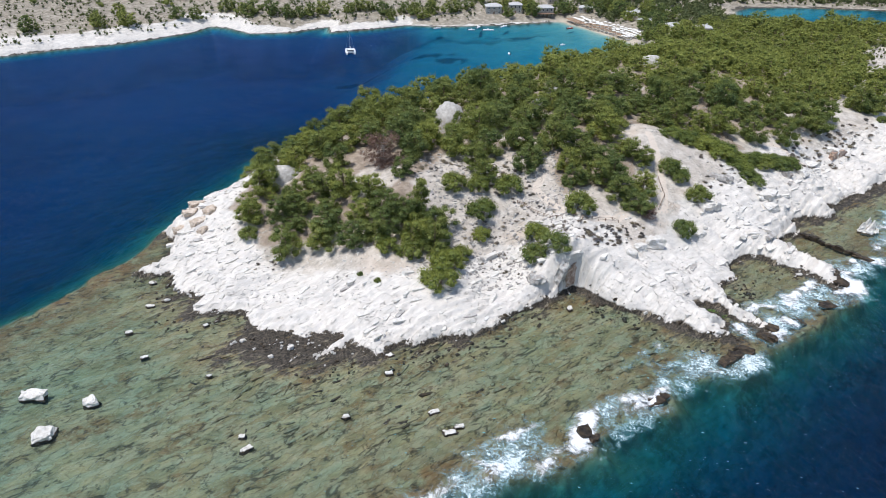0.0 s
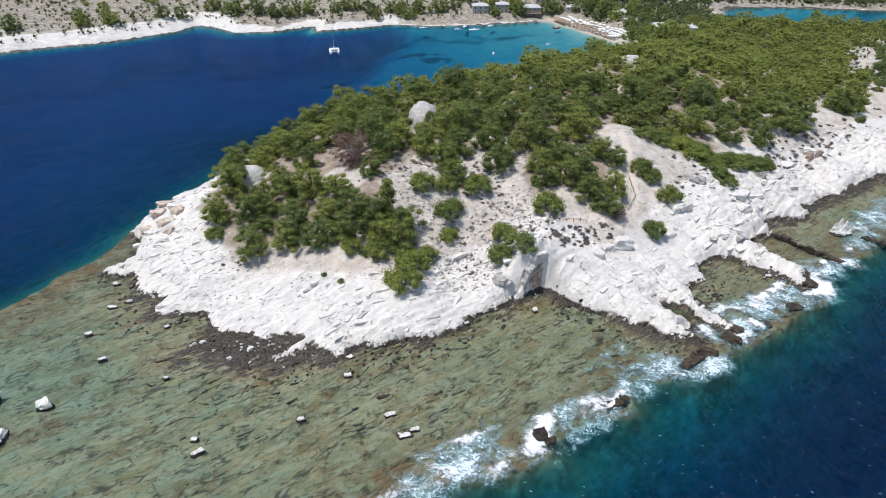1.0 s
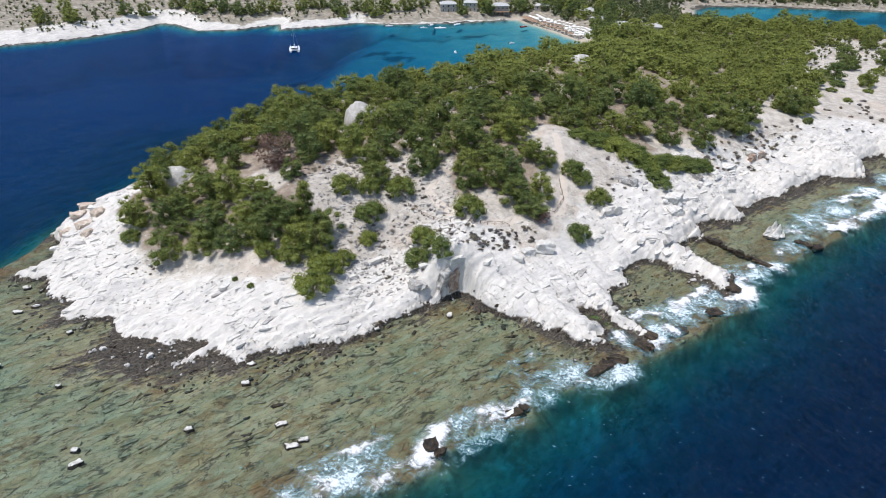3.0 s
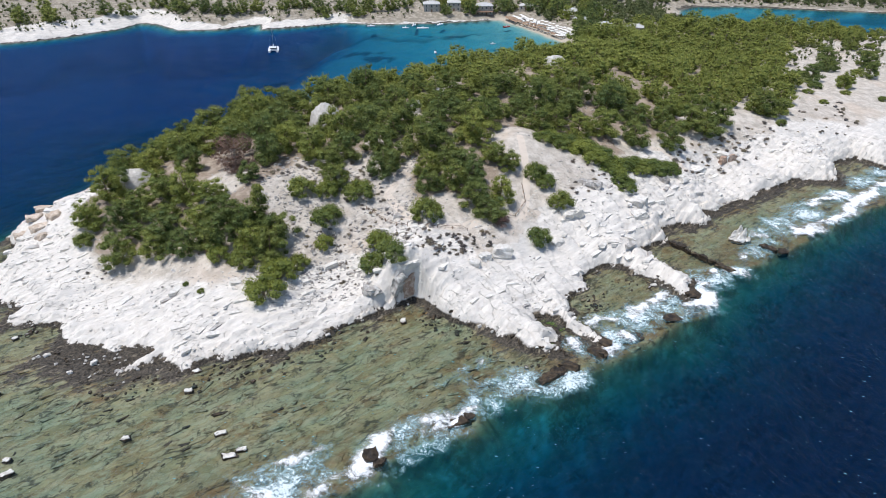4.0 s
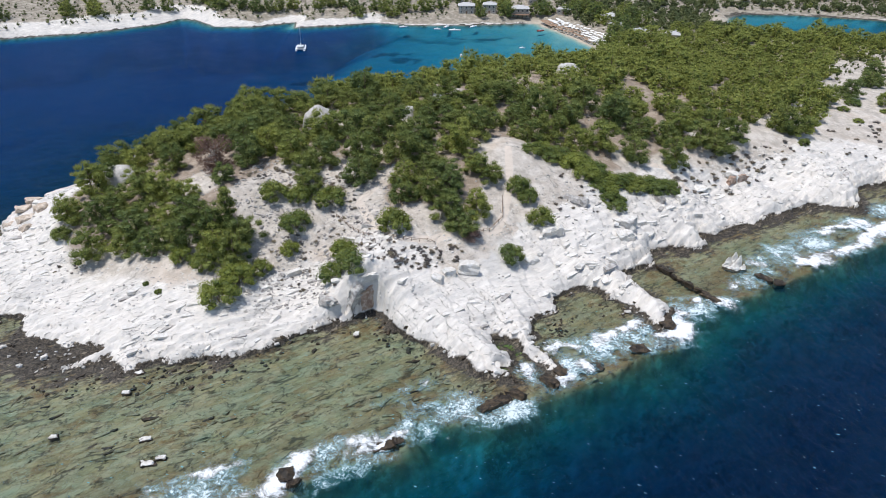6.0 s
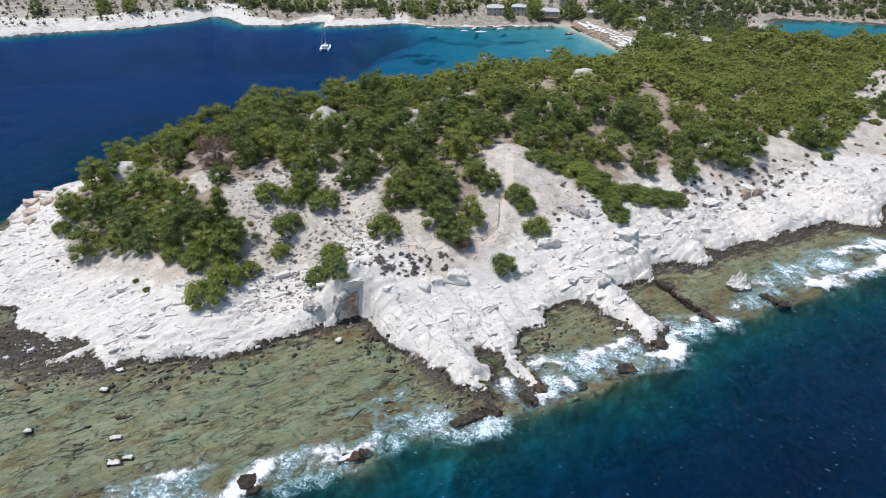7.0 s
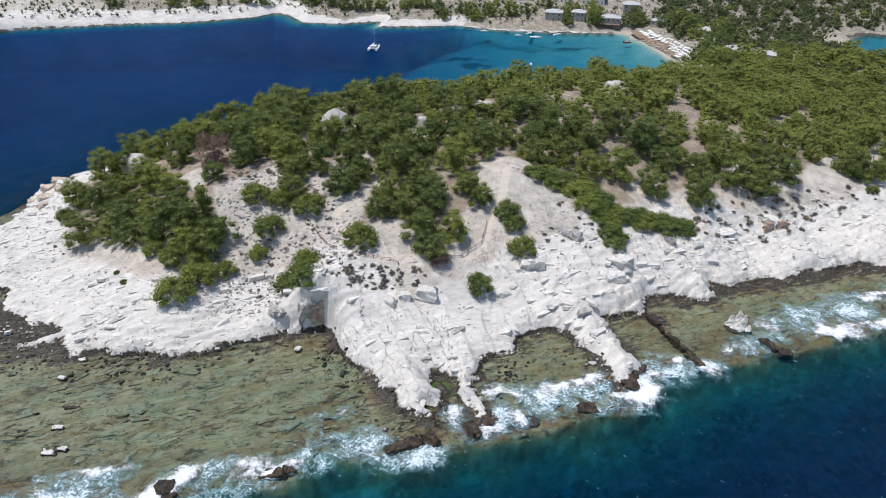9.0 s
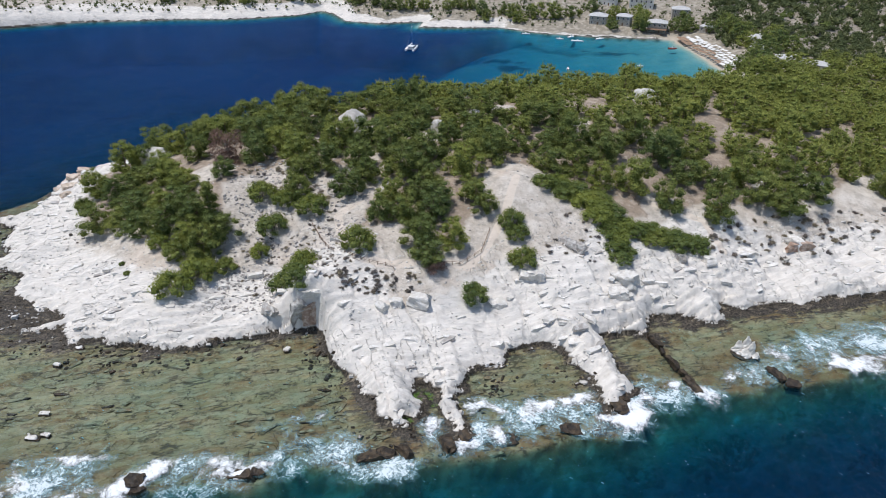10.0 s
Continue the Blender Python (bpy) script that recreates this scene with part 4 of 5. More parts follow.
WOODS = [(22, 194), (36, 176), (50, 171), (61, 178), (61, 198), (64, 206), (78, 214), (96, 214), (104, 225), (122, 230), (138, 244), (158, 259), (172, 262), (190, 278), (206, 312),
         (228, 368), (300, 400), (296, 430), (232, 445), (190, 438), (150, 425), (130, 388), (104, 348), (48, 312), (14, 294), (-16, 262), (-40, 228), (-24, 214), (-8, 204)]

WOODS_WEST = [(-58, 203), (-62, 186), (-62, 172), (-55, 165), (-50, 158), (-30, 158), (-14, 155), (-4, 151), (0, 158), (-7, 167), (-22, 170), (-32, 180), (-40, 194), (-20, 197), (0, 194), (14, 190),
              (20, 196), (-8, 206), (-40, 228)]
originals = []
pines = [pine(k) for k in range(5)]
thin_pines = [pine(20 + k, count=1150) for k in range(4)]
bushes = [bush(40 + k) for k in range(4)]
shrubs = [dwarf_shrub(60 + k) for k in range(4)]
cone = pine(80, shape="cone")
dead = pine(81, leaf=MAT_DEAD, count=5200)
originals += pines + thin_pines + bushes + shrubs + [cone, dead]
for ob in pines + thin_pines:
    tagged(ob, "spreading green pine with a layered crown on pale soil", "pine tree", "pines of the headland")
for ob in bushes:
    tagged(ob, "dense rounded evergreen bush on stony slope", "bush", "evergreen bushes on the slope")
tagged(cone, "tall pointed young pine among broader pines", "pine tree")
tagged(dead, "dying pine with rust-brown needles and grey branches", "pine tree")

rnd = random.Random(5)


def plant(kinds, places, low, high, sink=0.15):
    """Copies of plants on the ground, in turn of the kinds."""
    zs = ground([p[0] for p in places], [p[1] for p in places])
    return [stand(kinds[k % len(kinds)], x, y, r, rnd.uniform(0, 6.3), tall=rnd.uniform(low, high), z=float(z), sink=sink) for k, ((x, y, r), z) in enumerate(zip(places, zs))]


plant(pines, [(x, y, r) for x, y, r in PINES], 0.78, 1.02)
for t in plant(bushes, [(x, y, r * 1.1) for x, y, r in BUSHES], 1.1, 1.4):
    if t.scale.x < 0.25:
        tagged(t, "small bright green shrub alone on bare slope", "shrub")
HEDGE += [((ax + bx) / 2 + 1.5, (ay + by) / 2 + 1.5, 0.48 * (ar + br)) for (ax, ay, ar), (bx, by, br) in zip(HEDGE[:6] + HEDGE[7:10], HEDGE[1:7] + HEDGE[8:11])]
HEDGE += [(x + 3.0, y + 4.5, r) for x, y, r in HEDGE[:5]] + [(193, 285, 3.0), (204, 290, 2.4), (212, 300, 3.4), (222, 292, 2.2), (215, 318, 3.0), (232, 312, 3.2), (245, 325, 2.6), (238, 338, 3.4), (258, 340, 2.8),
                                                             (268, 360, 3.4), (250, 368, 3.0), (280, 375, 3.2), (205, 278, 2.0), (235, 285, 2.4), (226, 352, 3.0)]
for t in plant(bushes, [(x, y, r * 1.2) for x, y, r in HEDGE], 0.7, 0.95):
    tagged(t, "low spreading evergreen bush in a long thicket", "bush", "thicket down the gully")
stand(cone, -6.5, 162.0, 4.6, 1.0)
stand(dead, -18.3, 186.0, 5.6, 2.0, tall=1.0)
tagged(stand(dead, 58.2, 166.0, 3.2, 4.0, tall=0.5), "bare grey dead bush beside the footpath", "bush")

# the closed wood: single pines in front, the far side of the hill as one mass
taken = [(x, y, r) for x, y, r in PINES + BUSHES + HEDGE]
cand = np.random.default_rng(4).uniform((-62, 150, 3.0), (330, 455, 6.4), (15000, 3))
grow = np.maximum(line_distance(cand[:, 0], cand[:, 1], WOODS, True), line_distance(cand[:, 0], cand[:, 1], WOODS_WEST, True)) > 0
for a, b, r in CLEARINGS:
    grow &= np.hypot(cand[:, 0] - a, cand[:, 1] - b) > r + 1.5
grow &= lie(cand[:, 0], cand[:, 1], False)[1] > 4
grow &= (cand[:, 1] < 205) | (fbm(cand[:, 0], cand[:, 1], 24, 3, 5) > -0.34)
near_trees, far_trees = [], []
for x, y, r in cand[grow]:
    close = 0.78 if y < 255 else 0.80
    if all((x - a) ** 2 + (y - b) ** 2 > (close * (r + q)) ** 2 for a, b, q in taken):
        taken.append((x, y, r))
        (near_trees if y < 252 and len(near_trees) < 235 else far_trees).append((float(x), float(y), float(r)))
plant(pines, near_trees, 0.7, 1.1)


def far_wood(places):
    zs = ground([p[0] for p in places], [p[1] for p in places])
    kinds = []
    for src in thin_pines:
        co, tri, mat, n = [], [], [], 0
        for o in src.children:
            me = o.data
            me.calc_loop_triangles()
            c, t, m = np.empty(len(me.vertices) * 3), np.empty(len(me.loop_triangles) * 3, int), np.empty(len(me.loop_triangles), int)
            me.vertices.foreach_get("co", c)
            me.loop_triangles.foreach_get("vertices", t)
            me.loop_triangles.foreach_get("material_index", m)
            co.append(c.reshape(-1, 3))
            tri.append(t.reshape(-1, 3) + n)
            mat.append(m if not o.name.startswith("trunk") else m * 0 + 2)
            n += len(me.vertices)
        kinds.append((np.concatenate(co), np.concatenate(tri), np.concatenate(mat)))
    verts, tris, mats, n = [], [], [], 0
    for (x, y, r), z in zip(places, zs):
        co, tri, mat = rnd.choice(kinds)
        m = np.array(Matrix.LocRotScale((x, y, float(z) - 0.15), Euler((0, 0, rnd.uniform(0, 6.3))), (r / 5 * rnd.uniform(0.9, 1.15), r / 5, r / 5 * rnd.uniform(0.62, 0.95))))
        verts.append(co @ m[:3, :3].T + m[:3, 3])
        tris.append(tri + n)
        mats.append(mat)
        n += len(co)
    verts, tris, mats = np.concatenate(verts), np.concatenate(tris), np.concatenate(mats)
    me = bpy.data.meshes.new("pine_wood")
    me.vertices.add(len(verts))
    me.vertices.foreach_set("co", verts.ravel())
    me.loops.add(tris.size)
    me.loops.foreach_set("vertex_index", tris.ravel())
    me.polygons.add(len(tris))
    me.polygons.foreach_set("loop_start", np.arange(0, tris.size, 3))
    me.polygons.foreach_set("loop_total", np.full(len(tris), 3))
    me.update()
    for m in (MAT_PINE, MAT_CROWN_SHADE, MAT_BARK):
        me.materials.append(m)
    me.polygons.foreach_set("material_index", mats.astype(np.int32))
    ob = new("pine_wood", me)
    return tagged(ob, "closed pine wood on the back of the headland", "wood", kind="stuff")


far_wood(far_trees)

# dry cushions on the terrace, on the slope above the cove and along the quarry edge
TERRACE = [(30, 158.6), (37, 159), (42.7, 158), (51.5, 162.5), (57.5, 162.2), (57, 157.5), (48.8, 153.5), (40.4, 150), (36, 151)]
SLOPES = [(TERRACE, 78, 0.5, 1.1), ([(-16, 170), (0, 178), (18, 170), (26, 184), (10, 190), (-12, 186)], 64, 0.4, 1.2), ([(8, 148), (26, 146), (30, 160), (22, 172), (8, 168), (4, 156)], 80, 0.3, 0.8),
          ([(120, 205), (150, 222), (168, 240), (170, 250), (140, 236), (118, 214)], 84, 0.5, 1.4), ([(80, 184), (96, 182), (92, 198), (84, 200)], 18, 0.4, 1.0),
          ([(22, 168), (32, 164), (30, 176), (24, 178)], 14, 0.4, 0.8), ([(170, 236), (210, 250), (214, 280), (180, 262)], 30, 0.5, 1.3), ([(-60, 152), (-40, 148), (-40, 154), (-58, 160)], 7, 0.4, 0.8)]
for area, count, small, large in SLOPES:
    xs, ys = [p[0] for p in area], [p[1] for p in area]
    spots = [(rnd.uniform(min(xs), max(xs)), rnd.uniform(min(ys), max(ys))) for k in range(count * 5)]
    spots = [p for p, q in zip(spots, line_distance(np.array([p[0] for p in spots]), np.array([p[1] for p in spots]), area, True)) if q > 0][:count]
    for k, ((x, y), z) in enumerate(zip(spots, ground([p[0] for p in spots], [p[1] for p in spots]))):
        stand(shrubs[k % 4], x, y, rnd.uniform(small, large), rnd.uniform(0, 6.3), 1.0, rnd.uniform(0.7, 1.1), 0.05, z=float(z))


# ---- rocks ----
def stone_mesh(name, seed, material, long, wide, high, cuts=7, rough=0.12, fine=0):
    """An angular block: a box sliced by a few slanting planes, with uneven corners."""
    rng = random.Random(seed)
    bm = bmesh.new()
    bmesh.ops.create_cube(bm, size=1.0)
    bmesh.ops.scale(bm, vec=(long, wide, high), verts=bm.verts)
    for k in range(cuts):
        n = Vector((rng.uniform(-1, 1), rng.uniform(-1, 1), rng.uniform(-0.25, 0.9))).normalized()
        reach = abs(n.x) * long + abs(n.y) * wide + abs(n.z) * high
        cut = bmesh.ops.bisect_plane(bm, geom=bm.verts[:] + bm.edges[:] + bm.faces[:], plane_co=n * reach * rng.uniform(0.30, 0.42), plane_no=n, clear_outer=True)
        edges = [e for e in cut["geom_cut"] if isinstance(e, bmesh.types.BMEdge)]
        if edges:
            bmesh.ops.contextual_create(bm, geom=edges)
    for v in bm.verts:
        v.co += Vector((rng.uniform(-1, 1) * long, rng.uniform(-1, 1) * wide, rng.uniform(-1, 1) * high)) * rough * 0.4
    if fine:
        bmesh.ops.triangulate(bm, faces=bm.faces)
        bmesh.ops.subdivide_edges(bm, edges=bm.edges[:], cuts=fine, use_grid_fill=True)
        span = min(long, wide, high)
        for v in bm.verts:
            q = v.co / span
            w = Vector((seed * 3.7, seed * 1.3, 0))
            v.co += span * (0.22 * noise.noise_vector(q * 1.3 + w) + 0.13 * noise.noise_vector(q * 3.4 + w))
    me = bpy.data.meshes.new(name)
    bm.to_mesh(me)
    bm.free()
    me.materials.append(material)
    return me


def boulder(x, y, long, wide, high, turn, seed, material=MAT_MARBLE, name="boulder", label="white marble boulder lying on the drowned reef", tilt=0.0, z=None):
    ob = new(name, stone_mesh(name, seed, material, long, wide, high, 9, 0.2, 3))
    h = max(ground(x, y)[0], -0.3) if z is None else z
    ob.matrix_world = pose(x, y, h + high * (0.08 if name == "outcrop" else 0.28), tilt, tilt * 0.5, turn)
    return tagged(ob, label, "boulder")


boulder(-88.6, 105.0, 6.2, 2.1, 2.0, -4, 1, label="long white marble block lying in shallow water")
boulder(-74.9, 103.2, 3.0, 2.8, 2.2, 20, 2, label="rough white boulder standing in shallow water")
boulder(-80.0, 94.0, 4.2, 3.0, 1.8, 15, 3, label="broad white boulder half sunk in shallow water")
for k, (x, y, a, b) in enumerate([(-79.4, 149.4, 1.8, 1.5), (-76, 138.6, 2.2, 1.4), (-72.8, 141, 2.2, 0.9), (-77, 127.5, 2.0, 1.2), (-20.2, 99.4, 1.7, 1.2), (-12, 112.7, 1.9, 1.1), (-2, 100.6, 2.4, 1.0),
                                  (1.3, 95, 3.0, 1.4), (3.2, 96.6, 2.2, 1.0), (-38.7, 90.6, 2.4, 1.2), (-40.4, 93.8, 1.5, 0.9), (32.6, 137.3, 1.3, 1.3), (-69.5, 118.2, 1.7, 0.9), (-58.9, 130.4, 1.6, 0.9),
                                  (-52.4, 111.8, 1.2, 0.8), (-12.4, 119.0, 2.0, 1.2), (-66, 150, 1.6, 1.0), (-48, 124, 1.4, 1.0), (-36, 121, 1.6, 1.1), (-40, 118, 1.2, 0.8)]):
    boulder(x, y, a, b, 0.9, rnd.uniform(0, 50), 10 + k)


def crag(x, y, z, peaks, seed):
    """A jagged rock of several leaning peaks on one dark foot."""
    rng = random.Random(seed)
    thing = new("crag")
    thing.matrix_world = pose(x, y, z)
    for px, py, wide, high, lean in peaks:
        verts, faces, sides, rings = [], [], 9, 6
        for i in range(rings + 1):
            f = i / rings
            for k in range(sides):
                ph = math.tau * k / sides + 0.3 * i
                r = wide * (1 - 0.78 * f ** 1.4) * rng.uniform(0.72, 1.25)
                verts.append((px + r * math.cos(ph) + lean * f * high, py + 0.75 * r * math.sin(ph), -0.8 + (high + 0.8) * f * rng.uniform(0.9, 1.08)))
        for i in range(rings):
            for k in range(sides):
                a, b = i * sides + k, i * sides + (k + 1) % sides
                faces.append((a, b, b + sides, a + sides))
        faces.append(tuple(rings * sides + k for k in range(sides)))
        part("peak", verts, faces, MAT_MARBLE, thing)
    part("foot", *lump(np.random.default_rng(seed), (0.3, -0.5, -0.3), (3.4, 2.2, 0.9), 11, 5), MAT_WET, thing, "dark wet foot")
    return tagged(thing, "jagged white marble rock rising from the reef", "rock")


crag(131.6, 178.2, -0.1, [(-1.2, 0.2, 1.6, 3.2, -0.05), (0.2, 0.6, 1.5, 4.6, 0.02), (1.3, -0.1, 1.5, 3.8, 0.06), (0.2, -0.9, 2.0, 2.0, 0.0), (2.6, -0.8, 1.3, 1.6, 0.1)], 153)
for k, (x, y, a, b, c, turn) in enumerate([(28.6, 94.5, 3.4, 2.4, 2.2, 30), (30.2, 93.2, 2.6, 1.8, 1.6, 60), (45.3, 103.4, 6.0, 2.2, 1.6, 30), (47.6, 105.2, 3.0, 1.6, 1.4, 20), (65.5, 116.8, 6.5, 2.6, 1.6, 30), (68, 118.5, 4.0, 2.2, 1.7, 10), (71, 120.5, 4.5, 2.2, 1.8, -30), (78.2, 125.5, 5.0, 2.6, 2.0, -48),
                                           (80.3, 128.8, 4.2, 2.0, 2.2, -52), (107.5, 148.5, 6.0, 3.2, 2.6, -50), (106.8, 152.5, 5.0, 3.0, 2.2, -60), (121.6, 161.5, 5.5, 2.2, 1.8, -52),
                                           (138.5, 173.0, 6.0, 2.2, 1.6, -40), (142, 171.0, 4.0, 2.4, 1.5, 10), (100, 139, 5.0, 3.0, 1.2, 20), (88, 131, 6, 3, 1.0, 30)]):
    boulder(x, y, a, b, c, turn, 70 + k, MAT_WET, "surf_rock", "dark wet algae-covered rock in the surf", z=-0.55, tilt=rnd.uniform(-12, 12))
for k in range(9):
    f = k / 8
    boulder(109.5 + 12.5 * f + rnd.uniform(-0.4, 0.4), 176.5 - 15.5 * f, rnd.uniform(2.2, 3.4), rnd.uniform(0.8, 1.5), rnd.uniform(0.9, 1.6), -51 + rnd.uniform(-14, 14), 90 + k, MAT_WET, "ridge_rock", "dark wet rock in a straight narrow reef ridge", z=0.05)
for k, (x, y, a, b, c) in enumerate([(50.8, 151.1, 3.0, 2.4, 3.2), (53.5, 153.4, 3.6, 2.0, 2.4), (58, 156.5, 5.6, 3.6, 3.4), (32.2, 150.4, 6.0, 3.0, 1.6), (80.2, 176.1, 6.0, 3.6, 3.2), (86, 188.5, 5.5, 2.5, 2.0),
                                     (89.4, 188, 3.0, 2.2, 2.6), (101.7, 185.5, 6.0, 4.5, 3.0), (113.2, 200, 6.5, 2.6, 2.0), (142.1, 224.3, 9.0, 3.0, 3.0), (129.9, 214.2, 6.0, 3.5, 2.6), (120, 203, 5.5, 2.4, 1.8),
                                     (101, 180.7, 5.0, 3.0, 2.0), (74.2, 166.3, 4.5, 2.6, 2.2), (24.6, 142.9, 5.0, 2.2, 2.0)]):
    boulder(x, y, a, b, c, rnd.uniform(-55, 35), 120 + k, MAT_GREY if k in (3, 5, 6, 8, 14) else MAT_MARBLE, "outcrop",
            "weathered grey marble outcrop on the slope" if k in (3, 5, 6, 8, 14) else "squared white marble block on the quarried slope")


boulder(34.2, 147.6, 7.5, 3.4, 1.5, 32, 160, name="outcrop", label="overhanging white marble ledge above the cove", z=10.6, tilt=-6)
boulder(31.2, 145.2, 3.4, 2.2, 8.4, 50, 161, MAT_GREY, "outcrop", "leaning grey marble pillar beside the cove", z=4.4, tilt=14)
boulder(34.3, 147.3, 5.6, 2.2, 6.4, 38, 165, MAT_STAIN, "outcrop", "rust-stained marble face under the overhang", z=4.2)


for k, (x, y, a, b, c) in enumerate([(-77.4, 177.5, 5.0, 3.2, 1.8), (-73, 172.8, 5.5, 3.0, 1.6), (-70.6, 177.2, 4.5, 3.4, 1.8), (-79.6, 173.7, 4.0, 2.4, 1.5), (-77, 182, 5.0, 3.0, 2.0), (-70.4, 168.4, 4.2, 2.2, 1.2)]):
    boulder(x, y, a, b, c, 25 + 17 * (k % 3), 180 + k, MAT_TAN, "outcrop", "tan weathered rock on the tip of the headland", tilt=6 - 5 * (k % 3))
boulder(143.5, 223.2, 7.5, 2.4, 2.6, 28, 190, MAT_STAIN, "outcrop", "rust-streaked quarried marble face on the slope", tilt=-5)


def knob(x, y, wide, high, seed, turn=0.0, long=1.0):
    """A rounded bare rock summit with fluted sides."""
    verts, faces = [], []
    sides, rings = 26, 10
    for i in range(rings + 1):
        th = 0.5 * math.pi * i / rings
        for k in range(sides):
            ph = math.tau * k / sides
            v = Vector((math.cos(ph) * math.cos(th) ** 0.8, math.sin(ph) * math.cos(th) ** 0.8, math.sin(th)))
            q = 1 + 0.12 * noise.noise(v * 1.8 + Vector((seed * 7.1, 0, 0))) + 0.06 * noise.noise(v * 5 + Vector((seed, 3, 0)))
            verts.append((v.x * wide * q * long, v.y * wide * q, v.z * high * q - 0.8))
    for i in range(rings):
        for k in range(sides):
            a, b = i * sides + k, i * sides + (k + 1) % sides
            faces.append((a, b, b + sides, a + sides))
    ob = part("rock_knob", verts, faces, MAT_PALE, smooth=True)
    ob.matrix_world = pose(x, y, float(ground(x, y)[0]), 0, 0, turn)
    return tagged(ob, "rounded bare rock knob rising among the pines", "rock")


knob(2.4, 225.5, 6.6, 10.8, 1, 0, 0.9)
knob(33.4, 226.0, 2.4, 4.5, 2)
knob(41, 238.0, 3.4, 5.0, 3)
knob(-51.5, 189.5, 5.0, 4.6, 4, 30, 1.3)
knob(90.5, 287, 3.6, 4.6, 5, 0, 1.4)


# ---- fences along the footpath ----
def fence(line, gap=2.2, high=1.05):
    thing = new("fence")
    pts = []
    for (ax, ay), (bx, by) in zip(line, line[1:]):
        n = max(1, round(math.hypot(bx - ax, by - ay) / gap))
        pts += [(ax + (bx - ax) * k / n, ay + (by - ay) * k / n) for k in range(n)]
    pts.append(line[-1])
    zs = ground([p[0] for p in pts], [p[1] for p in pts])
    for (x, y), z in zip(pts, zs):
        part("post", *tube([(x, y, z - 0.4), (x, y, z + high)], [0.075, 0.07], 6), MAT_FENCE, thing)
    for level in (0.5, 0.95):
        for (a, za), (b, zb) in zip(zip(pts, zs), zip(pts[1:], zs[1:])):
            part("rail", *tube([(*a, za + level), (*b, zb + level)], [0.045, 0.045], 5), MAT_FENCE, thing)
    return tagged(thing, "weathered wooden post and rail fence along the footpath", "fence")


fence([(21.4, 169), (26.9, 165), (33.1, 160.2)])
fence([(36, 160.5), (41.1, 159.6), (49.1, 161.5)])
fence([(53, 166.5), (58, 167.5), (63, 170.5), (66.4, 177), (66.0, 184)])
fence([(-30, 154.8), (-22.6, 152.2), (-16.9, 153)])
fence([(92.5, 218.4), (97, 216.4), (100, 213.6)])


# ---- the bay: houses, beach and boats ----
def house(x, y, long, wide, high, turn, walls=MAT_STONE, storeys=2, veranda=False):
    """A house with hipped roof, real openings' frames and panes, and a door."""
    thing = new("house")
    z = float(np.min(ground([x, x + long / 2, x - long / 2], [y, y - wide / 2, y + wide / 2])))
    thing.matrix_world = pose(x, y, z, 0, 0, turn)
    part("wall", *box(0, 0, high / 2 - 1, long, wide, high + 2), walls, thing)
    e = 0.45
    L, W = long / 2 + e, wide / 2 + e
    rise = 0.32 * W * 2 * 0.6
    v = [(-L, -W, high), (L, -W, high), (L, W, high), (-L, W, high), (-L + W, 0, high + rise), (L - W, 0, high + rise)]
    v += [(a, b, c - 0.18) for a, b, c in v[:4]]
    part("roof", v, [(0, 1, 5, 4), (1, 2, 5), (2, 3, 4, 5), (3, 0, 4), (9, 8, 7, 6), (6, 7, 1, 0), (7, 8, 2, 1), (8, 9, 3, 2), (9, 6, 0, 3)], MAT_ROOF, thing)
    chim = part("chimney", *box(long * 0.2, 0.3, high + rise * 0.8, 0.7, 0.6, 1.6), walls, thing)
    for s in range(storeys):
        zz = high * (s + 0.55) / storeys
        n = max(2, int(long / 2.8))
        for k in range(n):
            cx = -long / 2 + long * (k + 0.5) / n
            if s == 0 and k == n // 2:
                part("door", *box(cx, -wide / 2 - 0.03, 1.05, 1.0, 0.1, 2.1), MAT_FENCE, thing)
                continue
            w = part("window", *join(box(cx, -wide / 2 - 0.04, zz + 0.68, 1.1, 0.12, 0.1), box(cx, -wide / 2 - 0.06, zz - 0.68, 1.2, 0.18, 0.1),
                                     box(cx - 0.5, -wide / 2 - 0.04, zz, 0.1, 0.12, 1.3), box(cx + 0.5, -wide / 2 - 0.04, zz, 0.1, 0.12, 1.3)), MAT_WHITE, thing)
            part("pane", *box(cx, -wide / 2 - 0.012, zz, 0.9, 0.03, 1.26), MAT_GLASS, w)
    if veranda:
        part("veranda_roof", *box(0, -wide / 2 - 2.2, 2.9, long, 4.4, 0.18), MAT_FENCE, thing)
        for k in range(5):
            part("veranda_post", *tube([(-long / 2 + 0.3 + k * (long - 0.6) / 4, -wide / 2 - 4.2, -0.8), (-long / 2 + 0.3 + k * (long - 0.6) / 4, -wide / 2 - 4.2, 2.85)], [0.09, 0.08], 6), MAT_FENCE, thing)
    look_of = "white plastered" if walls is MAT_PLASTER else "grey field stone"
    return tagged(thing, look_of + " house with hipped slate roof" + (" and timber veranda" if veranda else " above the bay"), "house", "houses of the bay")


